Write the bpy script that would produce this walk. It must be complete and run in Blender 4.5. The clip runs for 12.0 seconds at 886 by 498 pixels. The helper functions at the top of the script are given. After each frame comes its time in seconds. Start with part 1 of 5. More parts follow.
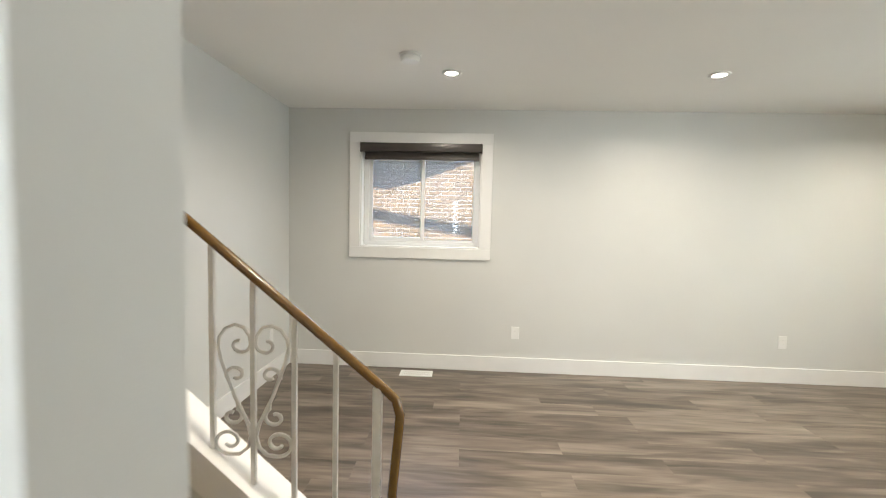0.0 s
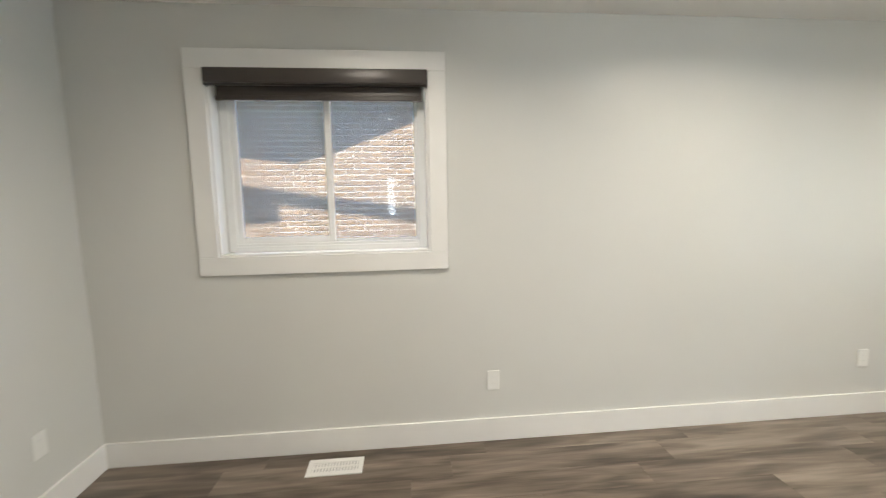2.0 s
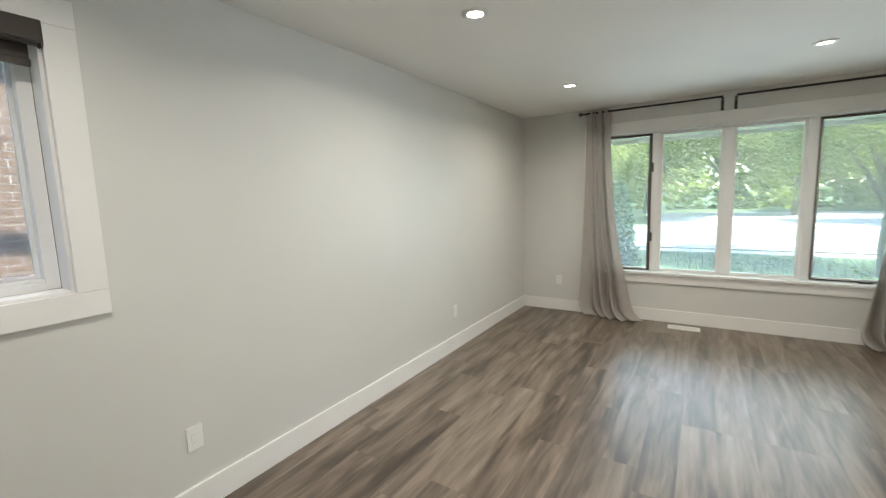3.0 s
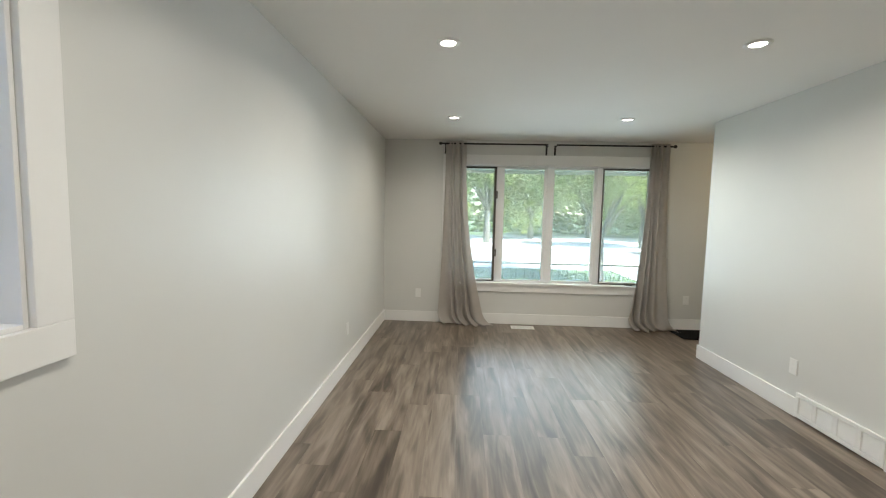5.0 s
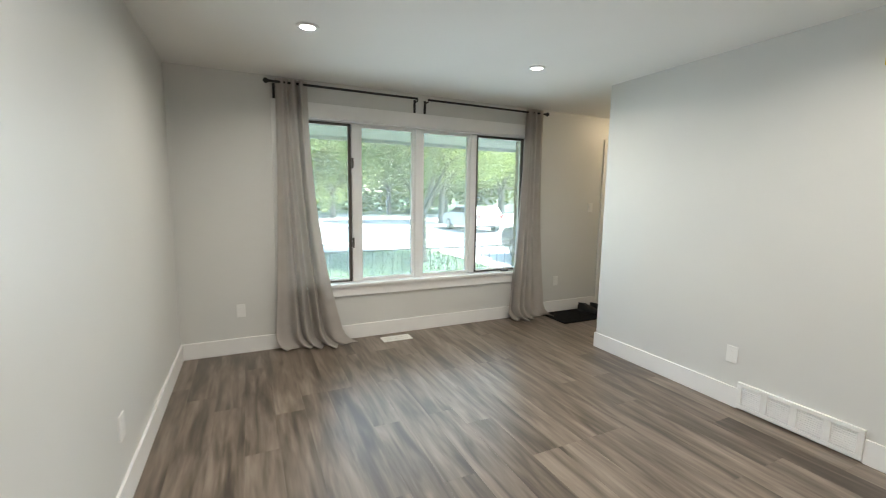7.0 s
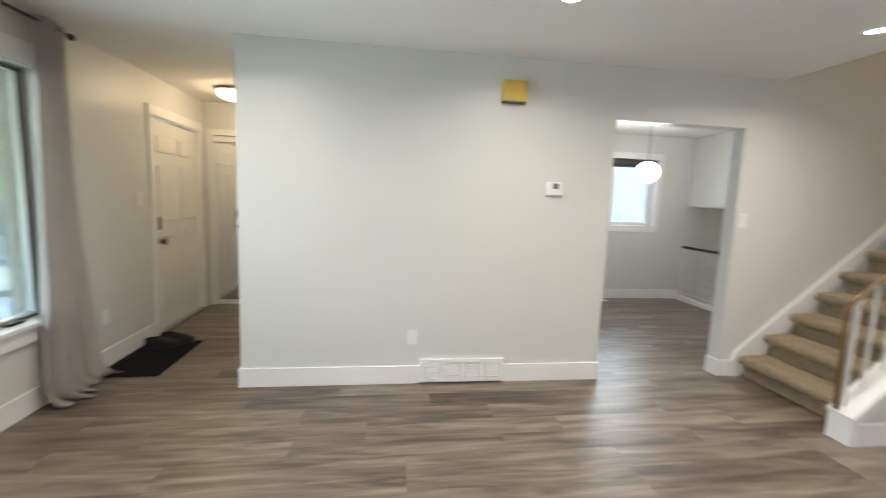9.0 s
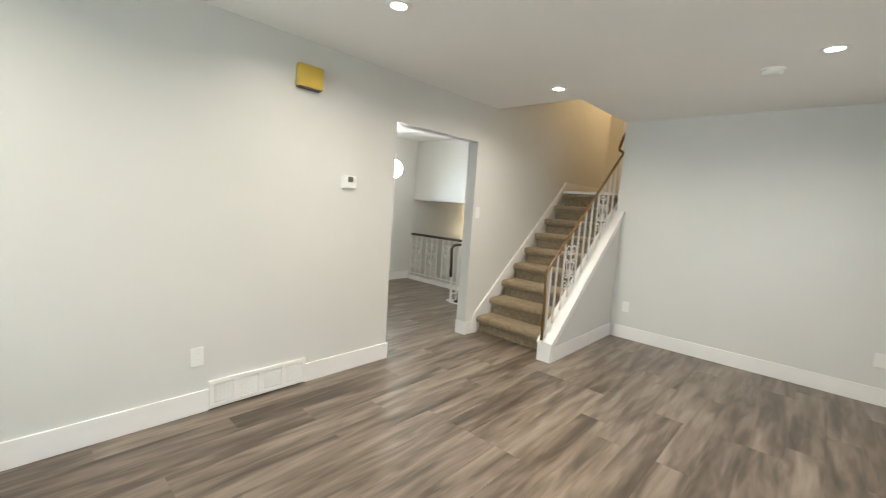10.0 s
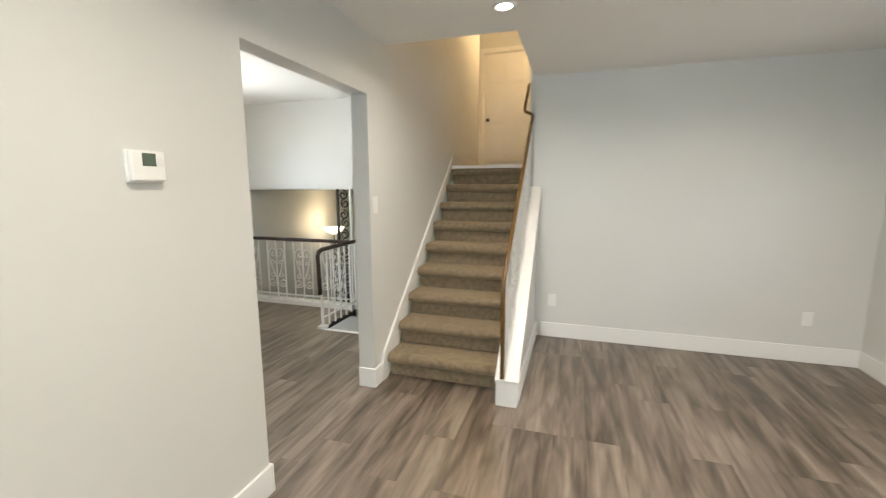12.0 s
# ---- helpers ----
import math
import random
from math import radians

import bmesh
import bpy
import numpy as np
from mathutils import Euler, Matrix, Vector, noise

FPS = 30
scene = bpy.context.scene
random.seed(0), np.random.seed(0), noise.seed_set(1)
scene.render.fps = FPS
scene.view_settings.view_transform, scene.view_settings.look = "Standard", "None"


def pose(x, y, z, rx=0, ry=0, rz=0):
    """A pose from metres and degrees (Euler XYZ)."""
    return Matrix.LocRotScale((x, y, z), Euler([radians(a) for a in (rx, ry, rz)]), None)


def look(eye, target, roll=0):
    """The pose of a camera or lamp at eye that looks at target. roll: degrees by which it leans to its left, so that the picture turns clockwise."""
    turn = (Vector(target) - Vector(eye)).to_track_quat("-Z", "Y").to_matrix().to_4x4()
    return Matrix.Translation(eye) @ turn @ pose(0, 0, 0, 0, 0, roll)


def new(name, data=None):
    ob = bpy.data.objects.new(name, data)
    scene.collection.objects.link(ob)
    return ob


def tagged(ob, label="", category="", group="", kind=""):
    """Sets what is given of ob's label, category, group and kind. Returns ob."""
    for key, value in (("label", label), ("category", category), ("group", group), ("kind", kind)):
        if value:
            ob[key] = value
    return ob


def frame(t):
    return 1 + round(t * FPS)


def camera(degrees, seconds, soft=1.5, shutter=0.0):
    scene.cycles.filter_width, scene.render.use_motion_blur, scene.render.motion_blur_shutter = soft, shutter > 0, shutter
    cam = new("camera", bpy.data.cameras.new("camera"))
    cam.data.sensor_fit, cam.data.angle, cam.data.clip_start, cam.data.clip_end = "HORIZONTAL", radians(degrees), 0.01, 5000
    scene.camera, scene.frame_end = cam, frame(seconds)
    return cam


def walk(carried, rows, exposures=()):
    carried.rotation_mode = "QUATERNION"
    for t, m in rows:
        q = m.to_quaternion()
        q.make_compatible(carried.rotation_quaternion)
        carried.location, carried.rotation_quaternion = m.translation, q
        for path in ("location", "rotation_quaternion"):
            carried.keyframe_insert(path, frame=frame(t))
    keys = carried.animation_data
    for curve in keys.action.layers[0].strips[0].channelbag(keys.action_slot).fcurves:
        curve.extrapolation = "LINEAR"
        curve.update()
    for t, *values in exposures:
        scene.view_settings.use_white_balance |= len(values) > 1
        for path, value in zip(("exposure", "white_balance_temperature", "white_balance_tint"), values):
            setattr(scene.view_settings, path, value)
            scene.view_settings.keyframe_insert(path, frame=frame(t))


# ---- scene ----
cam = camera(93.9, 12.0, soft=1.05, shutter=0.28)
PATH = [
    (0, (1.65, -3.848, 1.392), (1.554, -1.855, 1.262), 1.4),
    (0.5, (1.723, -3.487, 1.398), (1.587, -1.498, 1.238), -1.3),
    (1, (1.817, -3.079, 1.418), (1.637, -1.101, 1.185), -2.1),
    (1.5, (1.694, -2.677, 1.381), (1.364, -0.715, 1.177), -0.5),
    (2, (1.657, -2.29, 1.426), (1.845, -0.313, 1.192), -1.0),
    (2.2, (1.625, -2.19, 1.40), (2.006, -0.233, 1.235), -0.9),
    (2.5, (1.544, -2.041, 1.464), (2.459, -0.279, 1.218), 0.5),
    (2.8, (1.375, -1.985, 1.44), (2.853, -0.664, 1.122), -3.0),
    (3, (1.255, -1.997, 1.458), (2.93, -0.932, 1.212), -1.8),
    (3.5, (0.933, -1.935, 1.445), (2.697, -1.109, 0.988), -2.7),
    (3.7, (0.834, -1.845, 1.449), (2.649, -1.098, 1.062), -1.5),
    (5.3, (0.919, -0.84, 1.435), (2.905, -0.905, 1.209), 1.4),
    (5.5, (1.005, -0.733, 1.437), (2.982, -0.881, 1.169), 1.1),
    (6, (1.408, -0.616, 1.434), (3.378, -0.875, 1.209), -1.7),
    (6.5, (1.893, -0.578, 1.403), (3.809, -1.095, 1.158), 1.4),
    (6.7, (2.089, -0.562, 1.417), (3.958, -1.226, 1.16), 1.3),
    (8.3, (3.708, -0.528, 1.401), (4.719, -2.233, 1.134), -0.3),
    (8.5, (3.877, -0.551, 1.41), (4.598, -2.393, 1.11), 0.5),
    (8.7, (4.04, -0.549, 1.41), (4.477, -2.483, 1.187), 2.7),
    (8.8, (4.125, -0.542, 1.385), (4.33, -2.524, 1.228), 3.0),
    (9, (4.221, -0.542, 1.404), (3.951, -2.509, 1.16), 2.1),
    (9.3, (4.40, -0.565, 1.398), (3.617, -2.381, 1.260), 2.6),
    (9.5, (4.533, -0.667, 1.404), (3.473, -2.357, 1.264), 3.0),
    (10, (4.828, -0.835, 1.4), (3.361, -2.176, 1.175), 3.9),
    (10.5, (4.896, -1.104, 1.396), (3.154, -2.058, 1.163), 1.6),
    (10.8, (4.80, -1.30, 1.425), (2.96, -2.04, 1.165), 1.0),
    (11, (4.716, -1.49, 1.433), (2.818, -2.083, 1.22), 2.1),
    (11.5, (4.427, -1.878, 1.433), (2.487, -2.311, 1.209), 1.8),
    (11.7, (4.25, -2.03, 1.42), (2.31, -2.48, 1.215), 0.4),
    (12, (3.98, -2.227, 1.437), (2.094, -2.821, 1.138), -0.1),
]
walk(cam, [(t, look(eye, target, roll)) for t, eye, target, roll in PATH],
     [(0.0, 4.02, 6550, 10), (1.5, 3.90, 6550, 11), (2.5, 3.66, 6450, 10), (3.5, 3.56, 6180, 9), (5.5, 3.54, 6300, 9), (6.5, 3.63, 6180, 10),
      (8.5, 3.69, 6120, 10), (9.0, 3.78, 6250, 11), (9.5, 3.90, 6400, 10), (10.5, 3.94, 6450, 10), (12.0, 3.95, 6550, 11)])

# ---------------------------------------------------------------- world and sun
SUN_ELEV, SUN_AZ = 50.0, 215.0      # degrees; azimuth clockwise from +y (215: from the south-west)
sky_world = bpy.data.worlds.new("sky_world")
scene.world = sky_world
sky_world.use_nodes = True
_n = sky_world.node_tree.nodes
sky_tex = _n.new("ShaderNodeTexSky")
sky_tex.sky_type = 'NISHITA'
sky_tex.sun_disc = False
sky_tex.sun_elevation = radians(SUN_ELEV)
sky_tex.sun_rotation = radians(SUN_AZ)
sky_world.node_tree.links.new(sky_tex.outputs[0], _n["Background"].inputs[0])
_n["Background"].inputs[1].default_value = 0.15
sun_data = bpy.data.lights.new("sun", 'SUN')
sun_data.energy, sun_data.angle, sun_data.color = 4.5, radians(0.6), (1.0, 0.95, 0.87)
sun_lamp = new("sun", sun_data)
_a, _e = radians(SUN_AZ), radians(SUN_ELEV)
sun_dir = Vector((math.sin(_a) * math.cos(_e), math.cos(_a) * math.cos(_e), math.sin(_e)))
sun_lamp.matrix_world = look(sun_dir * 60, (0, 0, 0))

H = 2.42            # ceiling
XE, YS = 6.375, -3.545   # east wall face, south wall face
LIGHT_X, LIGHT_Y = (1.54, 3.33, 5.14), (-0.925, -2.64)
DOWN_W, WARM = 1.02, (1.0, 0.90, 0.76)


def lamp_disc(x, y, z, r, watts, colour, spread=180):
    d = bpy.data.lights.new("lamp_light", 'AREA')
    d.shape, d.size, d.energy, d.color, d.spread = 'DISK', 2 * r, watts, colour, radians(spread)
    o = new("lamp_light", d)
    o.matrix_world = pose(x, y, z)
    return o


def lamp_bulb(x, y, z, r, watts, colour):
    d = bpy.data.lights.new("lamp_light", 'POINT')
    d.shadow_soft_size, d.energy, d.color = r, watts, colour
    o = new("lamp_light", d)
    o.matrix_world = pose(x, y, z)
    return o


for lx in LIGHT_X:
    for ly in LIGHT_Y:
        lamp_disc(lx, ly, H - 0.010, 0.040, DOWN_W, WARM, 156)
lamp_bulb(5.79, -5.15, H - 0.14, 0.08, 0.30, (1.0, 0.66, 0.35))      # hall dome
lamp_bulb(-1.75, -3.20, 3.88, 0.08, 2.5, (1.0, 0.67, 0.33))            # upper hall
lamp_bulb(1.15, -5.2, 1.80, 0.085, 0.32, (1.0, 0.94, 0.84))           # kitchen pendant
lamp_bulb(-1.95, -5.98, 0.86, 0.06, 0.26, (1.0, 0.80, 0.52))            # floor lamp


def window_light(x, y, z, turn, tall, wide, watts, colour, spread=112):
    """The sky's light in a window's opening; turn is about y, then z."""
    d = bpy.data.lights.new("window_light", 'AREA')
    d.shape, d.size, d.size_y, d.energy, d.color, d.spread = 'RECTANGLE', tall, wide, watts, colour, radians(spread)
    o = new("window_light", d)
    o.matrix_world = pose(x, y, z, 0, 90, turn)
    return o


window_light(XE + 0.050, -2.18, 1.33, 0, 1.48, 2.58, 1.65, (0.78, 0.92, 1.0))
window_light(1.24, 0.080, 1.55, 90, 0.78, 1.02, 0.12, (0.95, 0.95, 1.0))
window_light(0.925, -6.35, 1.53, -90, 0.80, 1.14, 1.25, (0.82, 0.93, 1.0))

# ---------------------------------------------------------------- materials


def mat(name, colour, rough=0.5, metal=0.0, vary=0.0, vscale=6.0, bump=0.0, bscale=120.0, per_object=0.0, spec=0.5, coat=0.0):
    m = bpy.data.materials.new(name)
    m.use_nodes = True
    nt = m.node_tree
    b = nt.nodes["Principled BSDF"]
    b.inputs["Roughness"].default_value = rough
    b.inputs["Metallic"].default_value = metal
    b.inputs["Specular IOR Level"].default_value = spec
    b.inputs["Coat Weight"].default_value = coat
    b.inputs["Base Color"].default_value = (*colour, 1)
    co = nt.nodes.new("ShaderNodeTexCoord")
    if vary or per_object:
        hsv = nt.nodes.new("ShaderNodeHueSaturation")
        hsv.inputs["Color"].default_value = (*colour, 1)
        ns = nt.nodes.new("ShaderNodeTexNoise")
        ns.inputs["Scale"].default_value, ns.inputs["Detail"].default_value = vscale, 5
        nt.links.new(co.outputs["Object"], ns.inputs["Vector"])
        mr = nt.nodes.new("ShaderNodeMapRange")
        mr.inputs["From Min"].default_value, mr.inputs["From Max"].default_value = 0.3, 0.7
        mr.inputs["To Min"].default_value, mr.inputs["To Max"].default_value = 1 - vary, 1 + vary
        nt.links.new(ns.outputs["Fac"], mr.inputs["Value"])
        val = mr.outputs[0]
        if per_object:
            oi = nt.nodes.new("ShaderNodeObjectInfo")
            mo = nt.nodes.new("ShaderNodeMapRange")
            mo.inputs["To Min"].default_value, mo.inputs["To Max"].default_value = 1 - per_object, 1 + per_object
            nt.links.new(oi.outputs["Random"], mo.inputs["Value"])
            mu = nt.nodes.new("ShaderNodeMath")
            mu.operation = 'MULTIPLY'
            nt.links.new(val, mu.inputs[0])
            nt.links.new(mo.outputs[0], mu.inputs[1])
            val = mu.outputs[0]
        nt.links.new(val, hsv.inputs["Value"])
        nt.links.new(hsv.outputs[0], b.inputs["Base Color"])
    if bump:
        nb = nt.nodes.new("ShaderNodeTexNoise")
        nb.inputs["Scale"].default_value, nb.inputs["Detail"].default_value = bscale, 3
        nt.links.new(co.outputs["Object"], nb.inputs["Vector"])
        bn = nt.nodes.new("ShaderNodeBump")
        bn.inputs["Strength"].default_value, bn.inputs["Distance"].default_value = bump, 0.004
        nt.links.new(nb.outputs["Fac"], bn.inputs["Height"])
        nt.links.new(bn.outputs[0], b.inputs["Normal"])
    return m


def emit(name, colour, strength):
    m = bpy.data.materials.new(name)
    m.use_nodes = True
    b = m.node_tree.nodes["Principled BSDF"]
    b.inputs["Base Color"].default_value = (*colour, 1)
    b.inputs["Emission Color"].default_value = (*colour, 1)
    b.inputs["Emission Strength"].default_value = strength
    return m


def glass_pane(name, tint=(0.86, 0.92, 0.89), veil=0.22):
    """Thin window glass: clear, with a mirror part that grows at grazing angles. veil mixes in a translucent part that
    puts a pale haze over the view.
    """
    m = bpy.data.materials.new(name)
    m.use_nodes = True
    nt = m.node_tree
    nt.nodes.remove(nt.nodes["Principled BSDF"])
    tr, gl, mx, lw, pw, ma = (nt.nodes.new("ShaderNode" + k) for k in ("BsdfTransparent", "BsdfGlossy", "MixShader", "LayerWeight", "Math", "Math"))
    tr.inputs[0].default_value = (*tint, 1)
    gl.inputs["Roughness"].default_value = 0.0
    pw.operation, ma.operation = 'POWER', 'MULTIPLY_ADD'
    pw.inputs[1].default_value = 5.0
    ma.inputs[1].default_value, ma.inputs[2].default_value = 0.55, 0.03
    nt.links.new(lw.outputs["Facing"], pw.inputs[0])
    nt.links.new(pw.outputs[0], ma.inputs[0])
    nt.links.new(ma.outputs[0], mx.inputs[0])
    # translucent share imitates veiling haze, lifting the darks seen through the pane
    haze, veil_mix = nt.nodes.new("ShaderNodeBsdfTranslucent"), nt.nodes.new("ShaderNodeMixShader")
    haze.inputs[0].default_value = (0.86, 0.87, 0.82, 1)
    veil_mix.inputs[0].default_value = veil
    nt.links.new(tr.outputs[0], veil_mix.inputs[1])
    nt.links.new(haze.outputs[0], veil_mix.inputs[2])
    nt.links.new(veil_mix.outputs[0], mx.inputs[1])
    nt.links.new(gl.outputs[0], mx.inputs[2])
    nt.links.new(mx.outputs[0], nt.nodes["Material Output"].inputs[0])
    return m


def plank_material():
    """Grey-brown vinyl plank: long grain along x, cloudy lighter patches, tone by plank."""
    m = mat("vinyl_plank", (0.2, 0.16, 0.12), 0.36, spec=0.5, coat=0.18)
    m.node_tree.nodes["Principled BSDF"].inputs["Coat Roughness"].default_value = 0.32
    nt = m.node_tree
    N, L = nt.nodes, nt.links
    b = N["Principled BSDF"]
    geo, oi = N.new("ShaderNodeNewGeometry"), N.new("ShaderNodeObjectInfo")
    off = N.new("ShaderNodeVectorMath")
    off.operation = 'MULTIPLY_ADD'
    L.new(oi.outputs["Random"], off.inputs[0])
    off.inputs[1].default_value = (37.0, 11.0, 5.0)
    L.new(geo.outputs["Position"], off.inputs[2])

    def streak(sx, sy, detail, dist=0.0):
        mp = N.new("ShaderNodeMapping")
        mp.inputs["Scale"].default_value = (sx, sy, 1.0)
        L.new(off.outputs[0], mp.inputs[0])
        t = N.new("ShaderNodeTexNoise")
        t.inputs["Scale"].default_value, t.inputs["Detail"].default_value, t.inputs["Distortion"].default_value = 1.0, detail, dist
        L.new(mp.outputs[0], t.inputs["Vector"])
        return t.outputs["Fac"]
    broad, fine, hair, cloud = streak(1.7, 12.5, 2.5, 0.7), streak(3.2, 36.0, 3, 0.5), streak(8.0, 120.0, 2), streak(0.8, 5.0, 2, 0.5)

    def mix(f1, a, w):
        k = N.new("ShaderNodeMath")
        k.operation = 'MULTIPLY_ADD'
        L.new(f1, k.inputs[0])
        k.inputs[1].default_value = w
        if a is None:
            k.inputs[2].default_value = 0.0
        else:
            L.new(a, k.inputs[2])
        return k.outputs[0]
    s = mix(hair, mix(fine, mix(broad, mix(cloud, None, 0.16), 0.54), 0.20), 0.06)
    s = mix(oi.outputs["Random"], s, 0.085)
    ramp = N.new("ShaderNodeValToRGB")
    ramp.color_ramp.interpolation = 'B_SPLINE'
    e = ramp.color_ramp.elements
    e[0].position, e[0].color = 0.345, (0.032, 0.023, 0.016, 1)
    e[1].position, e[1].color = 0.72, (0.345, 0.285, 0.230, 1)
    mid = ramp.color_ramp.elements.new(0.51)
    mid.color = (0.124, 0.093, 0.068, 1)
    L.new(s, ramp.inputs[0])
    L.new(ramp.outputs[0], b.inputs["Base Color"])
    rr = N.new("ShaderNodeMapRange")
    rr.inputs["To Min"].default_value, rr.inputs["To Max"].default_value = 0.30, 0.44
    L.new(fine, rr.inputs[0])
    L.new(rr.outputs[0], b.inputs["Roughness"])
    bn = N.new("ShaderNodeBump")
    bn.inputs["Strength"].default_value, bn.inputs["Distance"].default_value = 0.12, 0.002
    L.new(fine, bn.inputs["Height"])
    L.new(bn.outputs[0], b.inputs["Normal"])
    return m


def fabric(name, colour, rough=0.9, translucent=0.35):
    m = mat(name, colour, rough, vary=0.06, vscale=9, bump=0.25, bscale=420, spec=0.1)
    nt = m.node_tree
    b = nt.nodes["Principled BSDF"]
    tl, mx = nt.nodes.new("ShaderNodeBsdfTranslucent"), nt.nodes.new("ShaderNodeMixShader")
    tl.inputs[0].default_value = (*colour, 1)
    mx.inputs[0].default_value = translucent
    nt.links.new(b.outputs[0], mx.inputs[1])
    nt.links.new(tl.outputs[0], mx.inputs[2])
    nt.links.new(mx.outputs[0], nt.nodes["Material Output"].inputs[0])
    return m


M_WALL = mat("wall_paint_grey", (0.655, 0.655, 0.632), 0.40, vary=0.018, vscale=1.6, bump=0.05, bscale=260, spec=0.5)
M_CEIL = mat("ceiling_paint", (0.85, 0.84, 0.81), 0.8, vary=0.015, vscale=1.3, bump=0.12, bscale=180, spec=0.2)
M_TRIM = mat("white_trim_paint", (0.81, 0.805, 0.79), 0.42, vary=0.02, vscale=5, bump=0.04, bscale=90)
M_WHITE = mat("white_plastic", (0.80, 0.80, 0.78), 0.42, vary=0.01, vscale=20)
M_VINYL = mat("window_vinyl", (0.80, 0.81, 0.81), 0.4, vary=0.015, vscale=8)
M_IRONW = mat("white_painted_iron", (0.78, 0.77, 0.74), 0.45, vary=0.05, vscale=30, bump=0.15, bscale=140)
M_IRONB = mat("black_iron", (0.018, 0.018, 0.018), 0.5, vary=0.1, vscale=40)
M_RAILG = mat("weathered_dark_iron", (0.12, 0.13, 0.125), 0.6, vary=0.1, vscale=20)
M_BRONZE = mat("dark_bronze_frame", (0.085, 0.075, 0.065), 0.45, vary=0.1, vscale=20)
M_RAIL = mat("brown_handrail", (0.125, 0.064, 0.012), 0.22, vary=0.25, vscale=14, coat=0.4)
M_RAILD = mat("dark_brown_handrail", (0.035, 0.020, 0.014), 0.35, vary=0.2, vscale=14)
M_CARPET = mat("beige_carpet", (0.255, 0.198, 0.130), 0.95, vary=0.22, vscale=26, bump=0.9, bscale=260, spec=0.05)
_cb = M_CARPET.node_tree.nodes["Principled BSDF"]
_cb.inputs["Sheen Weight"].default_value, _cb.inputs["Sheen Roughness"].default_value = 0.6, 0.4
_cb.inputs["Sheen Tint"].default_value = (0.90, 0.74, 0.52, 1)
M_GREYCARPET = mat("grey_carpet", (0.5, 0.5, 0.5), 0.95, vary=0.2, vscale=60, bump=0.8, bscale=420, spec=0.05)
M_BLIND = mat("brown_roller_blind", (0.055, 0.046, 0.040), 0.33, vary=0.06, vscale=30, bump=0.05, bscale=300)
M_BRASS = mat("yellow_brass_plastic", (0.62, 0.43, 0.07), 0.42, 0.0, vary=0.06, vscale=12)
M_LCD = mat("lcd_green_grey", (0.10, 0.13, 0.10), 0.2)
M_GREYSLOT = mat("grille_shadow", (0.50, 0.50, 0.50), 0.7)
M_MAT = mat("black_rubber_mat", (0.010, 0.010, 0.011), 0.95, vary=0.25, vscale=50, bump=0.6, bscale=240, spec=0.1)
M_SHOE = mat("black_shoe", (0.006, 0.006, 0.007), 0.75, vary=0.2, vscale=40)
M_SOLE = mat("shoe_sole", (0.02, 0.02, 0.02), 0.7)
M_DOOR = mat("white_door_paint", (0.77, 0.765, 0.74), 0.4, vary=0.02, vscale=3, bump=0.05, bscale=80)
M_NICKEL = mat("aged_nickel", (0.10, 0.09, 0.075), 0.35, 0.9)
M_BRUSHED = mat("brushed_bronze", (0.30, 0.22, 0.15), 0.4, 0.8)
M_CURTAIN = fabric("grey_linen_curtain", (0.57, 0.535, 0.495), 0.9, 0.42)
M_GLASS = glass_pane("window_glass", (0.93, 0.97, 0.95), 0.26)
M_GLASSC = glass_pane("clear_window_glass", (0.58, 0.585, 0.59), 0.13)
M_GLASSK = glass_pane("kitchen_window_glass", (0.96, 0.93, 0.89), 0.22)
M_LENS = emit("led_lens", (1.0, 0.93, 0.82), 2.5)
M_DOME = emit("dome_glass_lit", (1.0, 0.80, 0.50), 1.2)
M_GLOBE = emit("globe_glass_lit", (1.0, 0.93, 0.80), 1.4)
M_BOWL = emit("torchiere_bowl_lit", (1.0, 0.86, 0.60), 0.5)
M_PLANK = plank_material()
M_SUB = mat("subfloor", (0.03, 0.025, 0.02), 0.9)
M_MORTAR = mat("mortar", (0.38, 0.36, 0.33), 0.95, vary=0.1, vscale=20, bump=0.4, bscale=90)
M_BRICK = mat("buff_brick", (0.150, 0.096, 0.050), 0.9, vary=0.16, vscale=14, bump=0.5, bscale=110, per_object=0.22)
M_SIDING = mat("white_siding", (0.72, 0.72, 0.71), 0.5, vary=0.03, vscale=4)
M_SOFFIT = mat("porch_soffit", (0.72, 0.75, 0.78), 0.6, vary=0.03, vscale=3)
M_CONC = mat("concrete", (0.36, 0.355, 0.34), 0.9, vary=0.1, vscale=1.2, bump=0.3, bscale=40)
M_ROAD = mat("asphalt", (0.13, 0.13, 0.13), 0.9, vary=0.12, vscale=1.0, bump=0.4, bscale=60)
M_GRASS = mat("lawn_ground", (0.07, 0.105, 0.055), 0.95, vary=0.35, vscale=2.5, bump=0.8, bscale=60, spec=0.1)
M_BLADE = mat("grass_blade", (0.075, 0.115, 0.055), 0.8, vary=0.3, vscale=3, spec=0.1)
M_BARK = mat("bark", (0.075, 0.07, 0.062), 0.95, vary=0.3, vscale=10, bump=0.9, bscale=30)
M_LEAF = fabric("leaf_green", (0.15, 0.20, 0.07), 0.7, 0.6)
M_LEAFY = fabric("leaf_yellow_green", (0.20, 0.245, 0.085), 0.7, 0.6)
M_LEAFD = fabric("cedar_green", (0.025, 0.06, 0.035), 0.7, 0.25)
M_CAR = mat("dark_blue_car_paint", (0.012, 0.020, 0.035), 0.22, 0.2, coat=1.0)
M_CARW = mat("white_car_paint", (0.62, 0.62, 0.62), 0.25, 0.0, coat=1.0)
